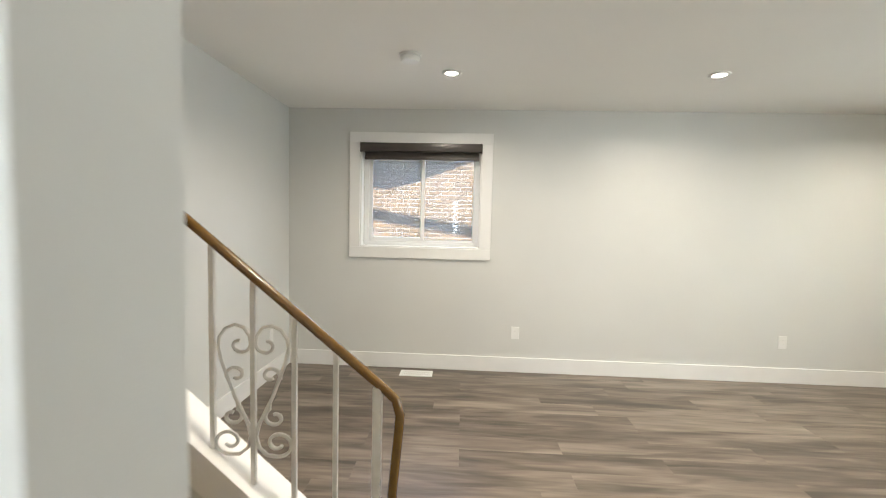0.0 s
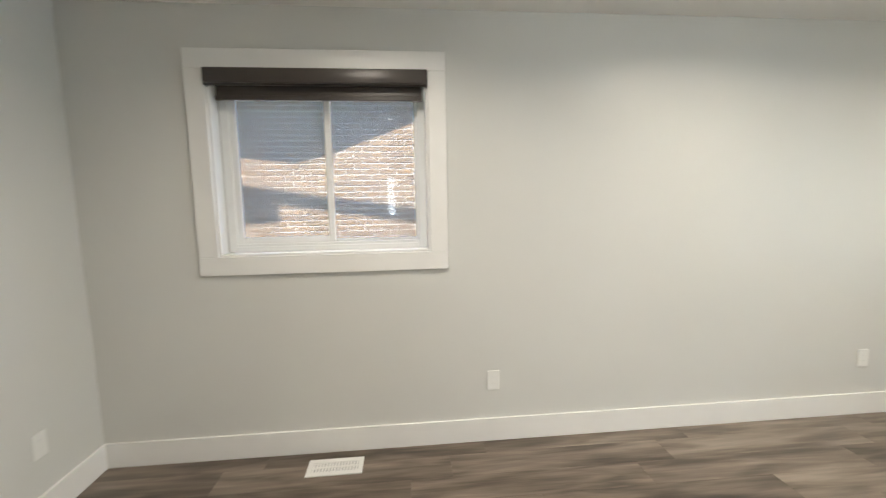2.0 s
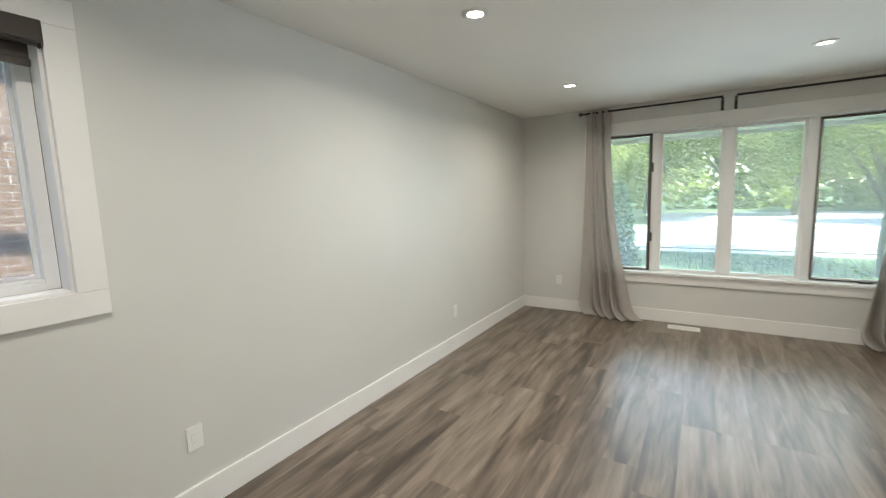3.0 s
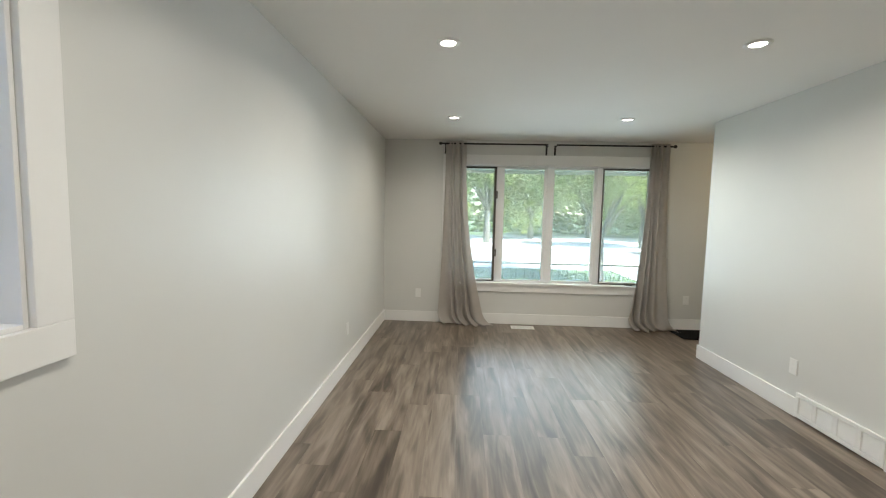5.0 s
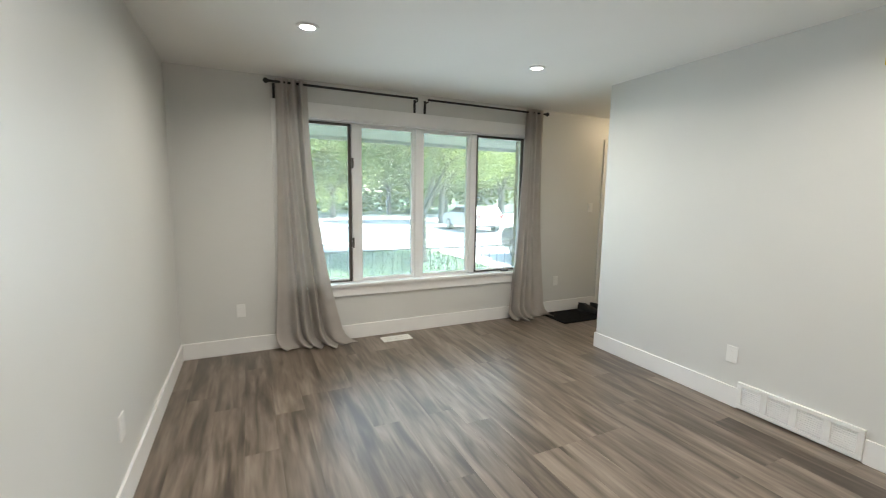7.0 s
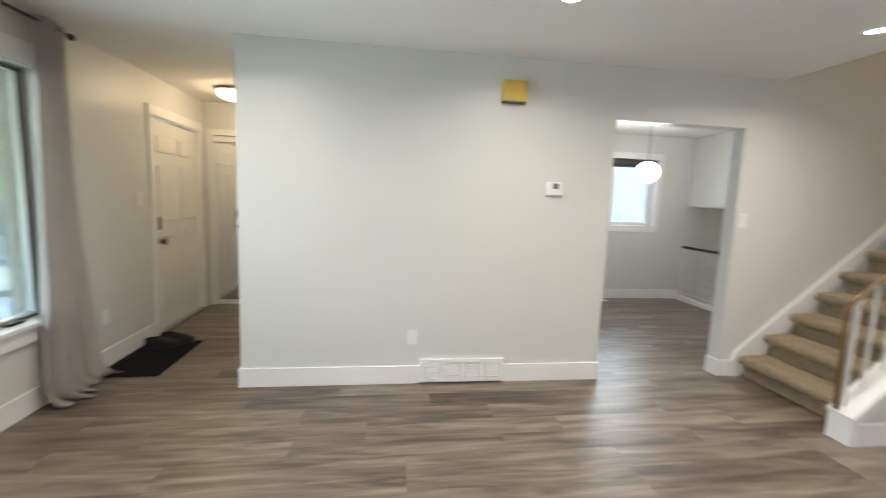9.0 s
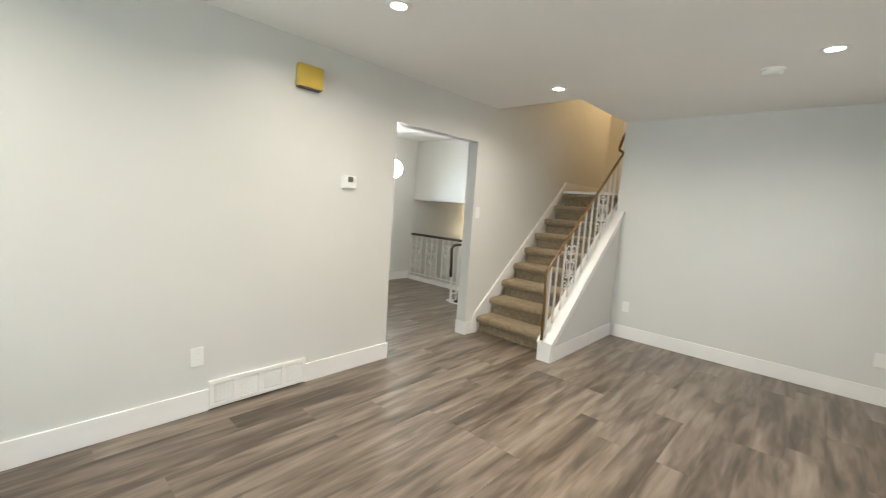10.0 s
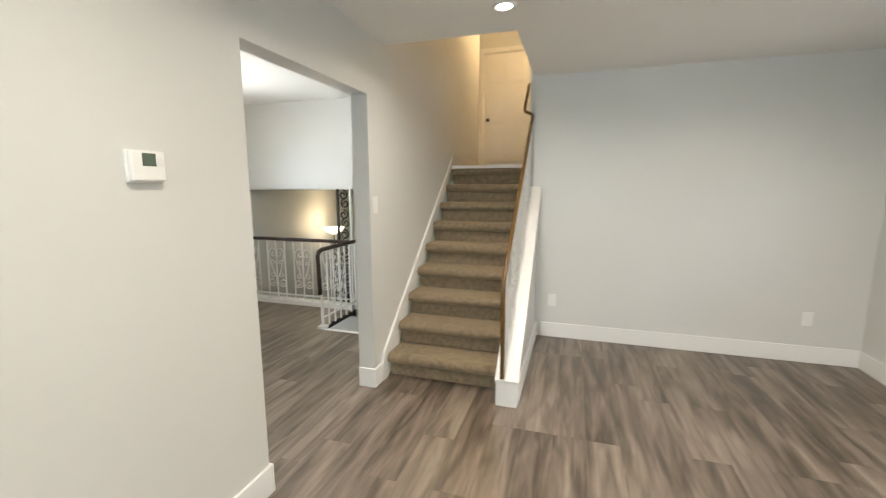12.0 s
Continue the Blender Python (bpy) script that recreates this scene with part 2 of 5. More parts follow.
M_TYRE = mat("tyre_rubber", (0.018, 0.018, 0.018), 0.85)
M_RIM = mat("alloy_rim", (0.45, 0.45, 0.46), 0.3, 0.9)
M_CARGLASS = mat("car_glass", (0.02, 0.025, 0.03), 0.08, coat=0.5)
M_ROOF = mat("roof_shingle", (0.10, 0.09, 0.085), 0.9, vary=0.2, vscale=9)
M_FENCE = mat("fence_wood", (0.17, 0.14, 0.12), 0.85, vary=0.2, vscale=5)

# ---------------------------------------------------------------- mesh helpers


def bx(bm, x0, x1, y0, y1, z0, z1, bev=0.0):
    c = ((x0 + x1) / 2, (y0 + y1) / 2, (z0 + z1) / 2)
    r = bmesh.ops.create_cube(bm, size=1.0, matrix=Matrix.LocRotScale(c, None, (abs(x1 - x0), abs(y1 - y0), abs(z1 - z0))))
    if bev:
        edges = list({e for v in r["verts"] for e in v.link_edges})
        bmesh.ops.bevel(bm, geom=edges, offset=bev, segments=2, profile=0.6, affect='EDGES')
    return bm


def box(x0, x1, y0, y1, z0, z1, bev=0.0):
    return bx(bmesh.new(), x0, x1, y0, y1, z0, z1, bev)


def cyl(bm, p0, p1, r0, r1=None, seg=20, caps=True):
    p0, p1 = Vector(p0), Vector(p1)
    d = p1 - p0
    m = Matrix.Translation((p0 + p1) / 2) @ d.to_track_quat('Z', 'Y').to_matrix().to_4x4()
    bmesh.ops.create_cone(bm, cap_ends=caps, segments=seg, radius1=r0, radius2=r0 if r1 is None else r1, depth=d.length, matrix=m)
    return bm


def lathe(bm, profile, centre, seg=28):
    """profile: (radius, z) pairs turned about the vertical through centre."""
    cx, cy, cz = centre
    rings = []
    for r, z in profile:
        rings.append([bm.verts.new((cx + r * math.cos(2 * math.pi * i / seg), cy + r * math.sin(2 * math.pi * i / seg), cz + z)) for i in range(seg)])
    for a, b in zip(rings, rings[1:]):
        for i in range(seg):
            j = (i + 1) % seg
            bm.faces.new((a[i], a[j], b[j], b[i]))
    for ring in (rings[0], rings[-1]):
        try:
            bm.faces.new(ring)
        except ValueError:
            pass
    bmesh.ops.recalc_face_normals(bm, faces=bm.faces)
    return bm


def tube(bm, pts, r, seg=8, flat=1.0):
    """A round bar along pts; flat squeezes the section sideways."""
    pts = [Vector(p) for p in pts]
    rings, up = [], None
    for i, p in enumerate(pts):
        d = (pts[min(i + 1, len(pts) - 1)] - pts[max(i - 1, 0)]).normalized()
        if up is None:
            up = d.orthogonal().normalized() if abs(d.z) > 0.95 else Vector((0, 0, 1))
        side = d.cross(up)
        side = side.normalized() if side.length > 1e-5 else d.orthogonal().normalized()
        up = side.cross(d).normalized()
        rr = r(i / (len(pts) - 1)) if callable(r) else r
        rings.append([bm.verts.new(p + side * (math.cos(2 * math.pi * k / seg) * rr * flat) + up * (math.sin(2 * math.pi * k / seg) * rr)) for k in range(seg)])
    for a, b in zip(rings, rings[1:]):
        for k in range(seg):
            j = (k + 1) % seg
            bm.faces.new((a[k], a[j], b[j], b[k]))
    bm.faces.new(rings[0][::-1])
    bm.faces.new(rings[-1])
    return bm


def prism(bm, outline, axis, a, b):
    """An outline of (u, v) pairs, pulled along an axis from a to b. axis y: u is x, v is z; axis x: u is y, v is z; axis z: u is x, v is y."""
    def at(u, v, w):
        return {"y": (u, w, v), "x": (w, u, v), "z": (u, v, w)}[axis]
    lo = [bm.verts.new(at(u, v, a)) for u, v in outline]
    hi = [bm.verts.new(at(u, v, b)) for u, v in outline]
    n = len(outline)
    for i in range(n):
        bm.faces.new((lo[i], lo[(i + 1) % n], hi[(i + 1) % n], hi[i]))
    bm.faces.new(lo[::-1])
    bm.faces.new(hi)
    bmesh.ops.recalc_face_normals(bm, faces=bm.faces)
    return bm


def link_mesh(name, bm, material, smooth=False):
    me = bpy.data.meshes.new(name)
    bm.to_mesh(me)
    bm.free()
    me.materials.append(material)
    if smooth:
        me.shade_smooth()
        me.set_sharp_from_angle(angle=radians(40))
    return new(name, me)


def thing(name, at, label, category, group="", kind=""):
    e = new(name)
    e.empty_display_size = 0.1
    e.matrix_world = pose(*at)
    return tagged(e, label, category, group, kind)


def part(name, bm, material, parent, label="", smooth=False):
    o = link_mesh(name, bm, material, smooth)
    o.parent = parent
    m, p = parent.matrix_basis.copy(), parent
    if p.parent:
        m = p.parent.matrix_basis @ p.matrix_parent_inverse @ m
    o.matrix_parent_inverse = m.inverted()
    return tagged(o, label) if label else o


def solo(name, bm, material, label, category, group="", kind="", smooth=False):
    return tagged(link_mesh(name, bm, material, smooth), label, category, group, kind)


def wall(name, axis, lo, hi, a, b, z0, z1, holes, material, label, kind="structure"):
    """A wall along an axis from a to b, lo..hi thick, with holes (a, b, z0, z1) that go through it."""
    bm = bmesh.new()

    def seg(u0, u1, w0, w1):
        if u1 - u0 > 1e-4 and w1 - w0 > 1e-4:
            bx(bm, *((u0, u1, lo, hi) if axis == "x" else (lo, hi, u0, u1)), w0, w1)
    u = a
    for h in sorted(holes):
        seg(u, h[0], z0, z1)
        seg(h[0], h[1], z0, h[2])
        seg(h[0], h[1], h[3], z1)
        u = h[1]
    seg(u, b, z0, z1)
    return solo(name, bm, material, label, "wall", kind=kind)

# ---------------------------------------------------------------- large structure
WT = 0.12
N_WIN = (0.68, 1.805, 1.145, 2.105)          # north window opening: x0, x1, z0, z1
E_WIN = (-3.50, -0.86, 0.555, 2.105)         # east window opening: y0, y1, z0, z1
E_DOOR = (-5.70, -4.76, 0.0, 2.06)           # front door opening
K_DOOR = (1.44, 2.53, 0.0, 2.035)            # kitchen opening in the south wall
K_WIN = (0.30, 1.55, 1.10, 2.07)             # kitchen window
S_DOOR = (5.38, 6.28, 0.0, 2.04)             # closet at the end of the hall
YK, YH = -6.27, -5.86                        # kitchen south wall face, hall end wall face
XR = -0.28                                   # edge of the main floor over the lower room
TOP_Z, UP_H = 1.64, 4.05                     # upper landing, its ceiling

PAINT = "smooth wall painted pale warm grey"
wall("wall_north", "x", 0.0, 0.12, -0.12, XE + 0.22, 0, H, [N_WIN], M_WALL, PAINT)
wall("wall_west", "y", -WT, 0.0, -2.60, 0.0, 0, H, [], M_WALL, PAINT)
wall("wall_east", "y", XE, XE + 0.12, -6.10, 0.0, 0, H, [E_WIN, E_DOOR], M_WALL, PAINT)
wall("wall_south", "x", YS - WT, YS, 1.15, 5.24, 0, H, [K_DOOR], M_WALL, PAINT)
wall("wall_stair_south", "x", YS - WT, YS, -0.28, 1.15, 0, UP_H, [], M_WALL, PAINT)
wall("wall_stair_south_upper", "x", YS - WT, YS, -1.75, -0.28, 1.40, UP_H, [], M_WALL, PAINT)
wall("wall_landing_return", "y", -1.87, -1.75, -4.80, YS, TOP_Z, UP_H, [], M_WALL, PAINT)
wall("wall_stair_north", "x", -2.655, -2.48, -3.42, -WT, 0.0, UP_H, [], M_WALL, PAINT)
wall("wall_stair_north_upper", "x", -2.62, -2.50, -WT, 1.15, H + 0.12, UP_H, [], M_WALL, PAINT)
wall("wall_stair_header", "y", 1.15, 1.27, YS, -2.50, H + 0.12, UP_H, [], M_WALL, PAINT)
wall("wall_upper_end", "y", -3.42, -3.30, -4.80, -2.60, TOP_Z, UP_H, [(-3.79, -2.97, TOP_Z, 3.66)], M_WALL, PAINT)
wall("wall_upper_closet", "y", -3.62, -3.50, -4.80, -2.48, TOP_Z, UP_H, [], M_WALL, PAINT)
wall("wall_upper_south", "x", -4.92, -4.80, -3.42, -1.75, TOP_Z, UP_H, [], M_WALL, PAINT)
wall("wall_hall_west", "y", 5.12, 5.24, YH, YS - WT, 0, H, [], M_WALL, PAINT)
wall("wall_hall_end", "x", YH - 0.12, YH, 5.12, XE, 0, H, [S_DOOR], M_WALL, PAINT)
wall("wall_kitchen_south", "x", YK - 0.18, YK, -3.2, 5.12, -1.05, H, [K_WIN], M_WALL, PAINT)
wall("wall_kitchen_east", "y", 5.00, 5.12, YK, YH - 0.12, 0, H, [], M_WALL, PAINT)
wall("wall_kitchen_bulkhead", "y", XR - 0.12, XR, YK, YS - WT, 1.41, H, [], M_WALL, "pale grey bulkhead wall above the lower room")
wall("wall_lower_west", "y", -3.2, -3.08, YK, YS - WT, -1.05, 1.41, [], M_WALL, PAINT)
wall("wall_lower_north", "x", YS - WT, YS - 0.004, -3.2, -0.28, -1.05, 1.40, [], M_WALL, PAINT)
wall("wall_lower_east", "y", XR, XR + 0.1, YK, -4.70, -1.05, -0.12, [], M_WALL, PAINT)
# outside skin of brick on the north and east walls
wall("wall_north_brick_skin", "x", 0.12, 0.30, -0.12, XE + 0.24, -0.6, 2.75, [N_WIN], M_BRICK, "outer brick skin of the house")
wall("wall_east_brick_skin", "y", XE + 0.12, XE + 0.24, -6.10, 0.12, -0.6, 2.75, [E_WIN, E_DOOR], M_BRICK, "outer brick skin of the house")

# ceilings
bm = bmesh.new()
bx(bm, 1.15, XE, YS, 0.0, H, H + 0.12)
bx(bm, 0.0, 1.15, -2.62, 0.0, H, H + 0.12)
solo("ceiling", bm, M_CEIL, "flat ceiling painted off-white", "ceiling", kind="structure")
bm = bmesh.new()
bx(bm, XR, 5.12, YK, YS - WT, H, H + 0.12)
bx(bm, 5.12, XE, YH, YS, H, H + 0.12)
solo("ceiling_kitchen_and_hall", bm, M_CEIL, "flat ceiling painted off-white", "ceiling", kind="structure")
solo("ceiling_upper", box(-3.62, 1.27, -4.92, -2.48, UP_H, UP_H + 0.1), M_CEIL, "flat ceiling painted off-white", "ceiling", kind="structure")
solo("ceiling_lower", box(-3.2, XR - 0.12, YK, YS - WT, 1.40, 1.5), M_CEIL, "flat ceiling painted off-white", "ceiling", kind="structure")
solo("roof_slab", box(-3.6, XE + 0.3, -6.6, 0.45, UP_H + 0.12, UP_H + 0.3), M_ROOF, "dark shingled roof of the house", "roof", kind="structure")
for nm, ya, yb in (("eave_south", -7.0, -6.46), ("eave_north", 0.305, 0.55)):
    solo(nm, box(-3.6, XE + 0.3, ya, yb, 2.76, 2.9), M_SIDING, "white eave of the house", "eave", kind="structure")
solo("floor_upper", box(-3.3, -0.52, -4.80, -2.60, TOP_Z - 0.14, TOP_Z - 0.004), M_CARPET, "beige carpet on the upper landing", "floor", kind="structure")
solo("floor_lower", box(-3.08, XR, YK, YS - WT, -1.15, -1.05), M_GREYCARPET, "grey carpet of the lower room", "floor", kind="structure")

# floor base under the planks
bm = bmesh.new()
bx(bm, 0.0, XE, YS, 0.0, -0.12, -0.007)
bx(bm, 5.24, XE, YH - 0.5, YS, -0.12, -0.007)
bx(bm, XR, 5.24, YK, -4.66, -0.12, -0.007)
bx(bm, 0.47, 5.24, -4.66, YS, -0.12, -0.007)
floor = solo("floor", bm, M_SUB, "grey-brown wood-look vinyl plank floor", "floor", kind="structure")

# baseboards
BH, BT = 0.140, 0.014


def baseboard(name, x0, x1, y0, y1, z=0.0):
    bm = bx(bmesh.new(), x0, x1, y0, y1, z, z + BH, 0.003)
    return solo(name, bm, M_TRIM, "white painted flat baseboard", "baseboard", kind="structure")


baseboard("baseboard_north", 0, XE, -BT, 0)
baseboard("baseboard_west", 0, BT, -2.485, -BT)
baseboard("baseboard_east", XE - BT, XE, -4.66, -BT)
baseboard("baseboard_south_a", 3.955, 5.24 + BT, YS, YS + BT)
baseboard("baseboard_south_b", 2.53, 3.305, YS, YS + BT)
baseboard("baseboard_south_c", 1.33, 1.44, YS, YS + BT)
baseboard("baseboard_hall_west", 5.24, 5.24 + BT, YH, YS)
baseboard("baseboard_jamb_west", 1.44, 1.44 + BT, YS - WT, YS + BT)
baseboard("baseboard_jamb_east", 2.53 - BT, 2.53, YS - WT, YS + BT)
baseboard("baseboard_kitchen", XR + 0.06, 5.0, YK, YK + BT)
baseboard("baseboard_hall_end_a", 5.24 + BT, 5.31, YH, YH + BT)
baseboard("baseboard_landing", -1.75, -0.52, YS, YS + BT, TOP_Z)

# ---------------------------------------------------------------- stairs with carpet
RISE, RUN, X_R1 = TOP_Z / 9, 0.2165, 1.225      # riser faces; noses stand 25 mm proud
stairs = thing("staircase", (1.3, -3.1, 0), "straight staircase with beige carpet and white skirt boards", "stairs", kind="structure")
Y0, Y1 = YS + 0.022, -2.668
for i in range(9):
    xr, zt = X_R1 - RUN * i, RISE * (i + 1)
    xb = xr - RUN if i < 8 else xr - 0.10
    bm = bmesh.new()
    base = RISE * i - (0.02 if i else 0)
    xf = xr - 0.020
    nose = [(xf + 0.012, zt - 0.076), (xr + 0.018, zt - 0.072), (xr + 0.034, zt - 0.063), (xr + 0.044, zt - 0.049), (xr + 0.047, zt - 0.034), (xr + 0.043, zt - 0.018), (xr + 0.031, zt - 0.006), (xr + 0.012, zt + 0.001)]
    outline = [(xb - 0.01, base), (xf, base), (xf, zt - 0.082)] + nose + [(xb - 0.01, zt)]
    prism(bm, outline, "y", Y0, Y1)
    part("carpeted_step", bm, M_CARPET, stairs, "beige cut-pile carpet step", smooth=True)
part("landing_nosing", box(X_R1 - 8 * RUN - 0.03, X_R1 - 8 * RUN + 0.046, Y0, Y1, TOP_Z - 0.010, TOP_Z + 0.022, 0.005), M_TRIM, stairs, "white landing edge strip")
# skirt board on the wall side
S0 = RISE / RUN


def slope_z(x):
    """Height of the line through the noses at x."""
    return RISE + (X_R1 + 0.03 - x) * S0


prism(bm := bmesh.new(), [(1.33, 0), (1.33, 0.14), (1.30, slope_z(1.30) + 0.075), (-0.50, slope_z(-0.50) + 0.075), (-0.52, TOP_Z + BH), (-0.60, TOP_Z + BH), (-0.60, TOP_Z), (-0.47, TOP_Z - 0.02), (1.25, 0)], "y", YS + 0.002, YS + 0.020)
part("skirt_board", bm, M_TRIM, stairs, "white sloping skirt board")

# knee wall under the railing
KX0, KX1 = 0.0, 1.43
KY0, KY1 = -2.662, -2.532


def cap_z(x):
    return 0.425 + (1.15 - x) * 0.865


prism(bm := bmesh.new(), [(KX0, 0), (KX1 - 0.03, 0), (KX1 - 0.03, cap_z(KX1) - 0.02), (KX0, cap_z(KX0) - 0.02)], "y", KY0 + 0.01, KY1 - 0.012)
solo("wall_knee", bm, M_WALL, "grey painted sloping knee wall under the railing", "wall", kind="structure")
knee_trim = thing("knee_wall_trim", (1.3, -2.58, 0), "white wooden cap and trim on the knee wall", "trim", kind="structure")
prism(bm := bmesh.new(), [(KX0, cap_z(KX0) - 0.015), (KX1 + 0.006, cap_z(KX1) - 0.02), (KX1 + 0.010, cap_z(KX1)), (KX0, cap_z(KX0) + 0.018)], "y", KY0 - 0.012, KY1 + 0.014)
part("cap_board", bm, M_TRIM, knee_trim)
prism(bm := bmesh.new(), [(KX0, cap_z(KX0) - 0.080), (KX1 - 0.002, cap_z(KX1) - 0.085), (KX1 - 0.002, cap_z(KX1) - 0.016), (KX0, cap_z(KX0) - 0.012)], "y", KY1 - 0.012, KY1 + 0.006)
part("side_board", bm, M_TRIM, knee_trim)
prism(bm := bmesh.new(), [(KX0 - 0.5, cap_z(KX0 - 0.5) - 0.12), (KX1 - 0.002, cap_z(KX1) - 0.14), (KX1 - 0.002, cap_z(KX1) - 0.016), (KX0 - 0.5, cap_z(KX0 - 0.5) - 0.012)], "y", KY0 - 0.004, KY0 + 0.010)
part("inner_board", bm, M_TRIM, knee_trim)
part("end_board", box(KX1 - 0.03, KX1 + 0.004, KY0 - 0.006, KY1 + 0.004, 0, cap_z(KX1) - 0.016, 0.003), M_TRIM, knee_trim)
baseboard("baseboard_knee", BT, KX1 - 0.03, KY1 - 0.010, KY1 + 0.010)

# ---------------------------------------------------------------- railings


def spiral(cx, cz, r0, r1, a0, turns, n=26):
    return [(cx + (r0 + (r1 - r0) * k / n) * math.cos(a0 + turns * 2 * math.pi * k / n), cz + (r0 + (r1 - r0) * k / n) * math.sin(a0 + turns * 2 * math.pi * k / n)) for k in range(n + 1)]


def scroll_shape(s):
    """One side (s is 1 or -1) of the wrought heart: three bars of (u, v), u from the middle bar, v up; about 0.27 wide and 0.50 high."""
    top = [(s * u, v) for u, v in (spiral(0.042, 0.415, 0.014, 0.034, math.pi * 0.5, -0.78) + [(0.012, 0.450), (0.030, 0.478), (0.058, 0.487), (0.088, 0.472), (0.107, 0.440), (0.111, 0.405), (0.100, 0.350), (0.060, 0.225), (0.018, 0.125), (0.007, 0.075)])]
    mid = [(s * u, v) for u, v in [(0.086, 0.292)] + spiral(0.055, 0.305, 0.030, 0.012, 0.0, 0.85)]
    bot = [(s * u, v) for u, v in ([(0.005, 0.120), (0.009, 0.075), (0.018, 0.035), (0.045, 0.008)] + spiral(0.078, 0.055, 0.050, 0.014, -math.pi * 0.5, 1.15))]
    low = [(s * u, v) for u, v in [(0.051, 0.198)] + spiral(0.068, 0.150, 0.034, 0.013, math.pi * 0.68, 0.95)]
    return top, mid, bot, low


def scroll_panel(parent, place):
    """place(u, v) gives the world point."""
    for s in (-1, 1):
        bm = bmesh.new()
        for bar in scroll_shape(s):
            tube(bm, [place(u, v) for u, v in bar], 0.0058, 6)
        part("scroll", bm, M_IRONW, parent, "white wrought-iron scroll", smooth=True)


RY = -2.625
rail_z = lambda x: 0.882 + (1.420 - x) * 0.815
railing = thing("stair_railing", (1.4, RY, 0.34), "white wrought-iron stair railing with brown handrail", "railing")
pts = [(1.444, RY, 0.20), (1.452, RY, 0.55), (1.468, RY, 0.74), (1.472, RY, 0.80), (1.458, RY, 0.848), (1.420, RY, 0.882)]
pts += [(x, RY, rail_z(x)) for x in np.linspace(1.3, 0.0, 9)]
RT = rail_z(-0.05)
pts += [(-0.05, RY, RT), (-0.08, RY - 0.02, RT + 0.025), (-0.125, RY - 0.07, RT + 0.05), (-0.15, RY - 0.085, RT + 0.075), (-0.17, RY - 0.085, RT + 0.12), (-0.20, RY - 0.075, RT + 0.20), (-0.24, RY - 0.070, RT + 0.26), (-0.30, RY - 0.070, RT + 0.33), (-0.36, RY - 0.070, RT + 0.36)]
part("handrail", tube(bmesh.new(), pts, 0.0155, 12, 0.9), M_RAIL, railing, "glossy brown moulded handrail", smooth=True)
SP = 0.1295
for k in range(11):
    x = 1.402 - SP * k
    r = 0.0135 if k == 0 else 0.0075
    bm = box(x - r, x + r, RY - r, RY + r, cap_z(x) + 0.010, rail_z(x) - 0.012, 0.002)
    part("newel_bar" if k == 0 else "baluster", bm, M_IRONW, railing)
for k in (3, 8):
    x0 = 1.402 - SP * k
    scroll_panel(railing, lambda u, v, x0=x0: (x0 + u, RY, cap_z(x0) + 0.100 + v * 0.86))

# upstairs door
up_door = thing("panel_door", (-3.33, -3.38, TOP_Z), "closed white panel door at the top of the stairs", "door")
part("leaf", box(-3.36, -3.32, -3.775, -2.985, TOP_Z + 0.005, 3.645, 0.003), M_DOOR, up_door)
for y0, y1 in ((-3.68, -3.42), (-3.34, -3.08)):
    for z0, z1 in ((0.20, 0.72), (0.86, 1.38), (1.52, 1.86)):
        fr = part("panel_moulding", box(-3.322, -3.306, y0, y1, TOP_Z + z0, TOP_Z + z1, 0.006), M_DOOR, up_door)
        part("raised_panel", box(-3.308, -3.300, y0 + 0.03, y1 - 0.03, TOP_Z + z0 + 0.03, TOP_Z + z1 - 0.03, 0.003), M_DOOR, fr)
for y0, y1 in ((-3.79, -3.777), (-2.983, -2.97)):
    part("jamb", box(-3.42, -3.30, y0, y1, TOP_Z, 3.66), M_TRIM, up_door)
part("head_jamb", box(-3.42, -3.30, -3.777, -2.983, 3.648, 3.66), M_TRIM, up_door)
part("door_knob", lathe(bmesh.new(), [(0.012, 0), (0.012, 0.03), (0.03, 0.04), (0.032, 0.06), (0.02, 0.075)], (0, 0, 0)), M_NICKEL, up_door, "dark metal knob", True).matrix_basis = pose(-3.32, -3.70, TOP_Z + 0.92, 0, 90, 0)
for y0, y1, z0, z1 in ((-3.86, -3.79, TOP_Z, 3.66), (-2.97, -2.90, TOP_Z, 3.66), (-3.86, -2.90, 3.66, 3.73)):
    part("casing", box(-3.30, -3.284, y0, y1, z0, z1, 0.003), M_TRIM, up_door)

# ---------------------------------------------------------------- windows


def casing_n(o, x0, x1, z0, z1, w, d):
    """Flat picture-frame casing on the north wall, butted at the corners."""
    for nm, b in (("casing_top", (x0 - w, x1 + w, z1, z1 + w)), ("casing_bottom", (x0 - w, x1 + w, z0 - w, z0)), ("casing_side", (x0 - w, x0, z0, z1)), ("casing_side", (x1, x1 + w, z0, z1))):
        part(nm, box(b[0], b[1], -d, 0.0, b[2], b[3], 0.003), M_TRIM, o)


x0, x1, z0, z1 = N_WIN
win1 = thing("window_1", (1.24, 0.0, z0), "white sliding window with flat white casing", "window", kind="structure")
casing_n(win1, x0, x1, z0, z1, 0.098, 0.020)
for nm, b in (("reveal_left", (x0, x0 + 0.012, 0.0, 0.10, z0, z1)), ("reveal_right", (x1 - 0.012, x1, 0.0, 0.10, z0, z1)), ("reveal_top", (x0 + 0.012, x1 - 0.012, 0.0, 0.10, z1 - 0.012, z1)), ("reveal_bottom", (x0 + 0.012, x1 - 0.012, 0.0, 0.10, z0, z0 + 0.012))):
    part(nm, box(*b, 0.002), M_TRIM, win1)
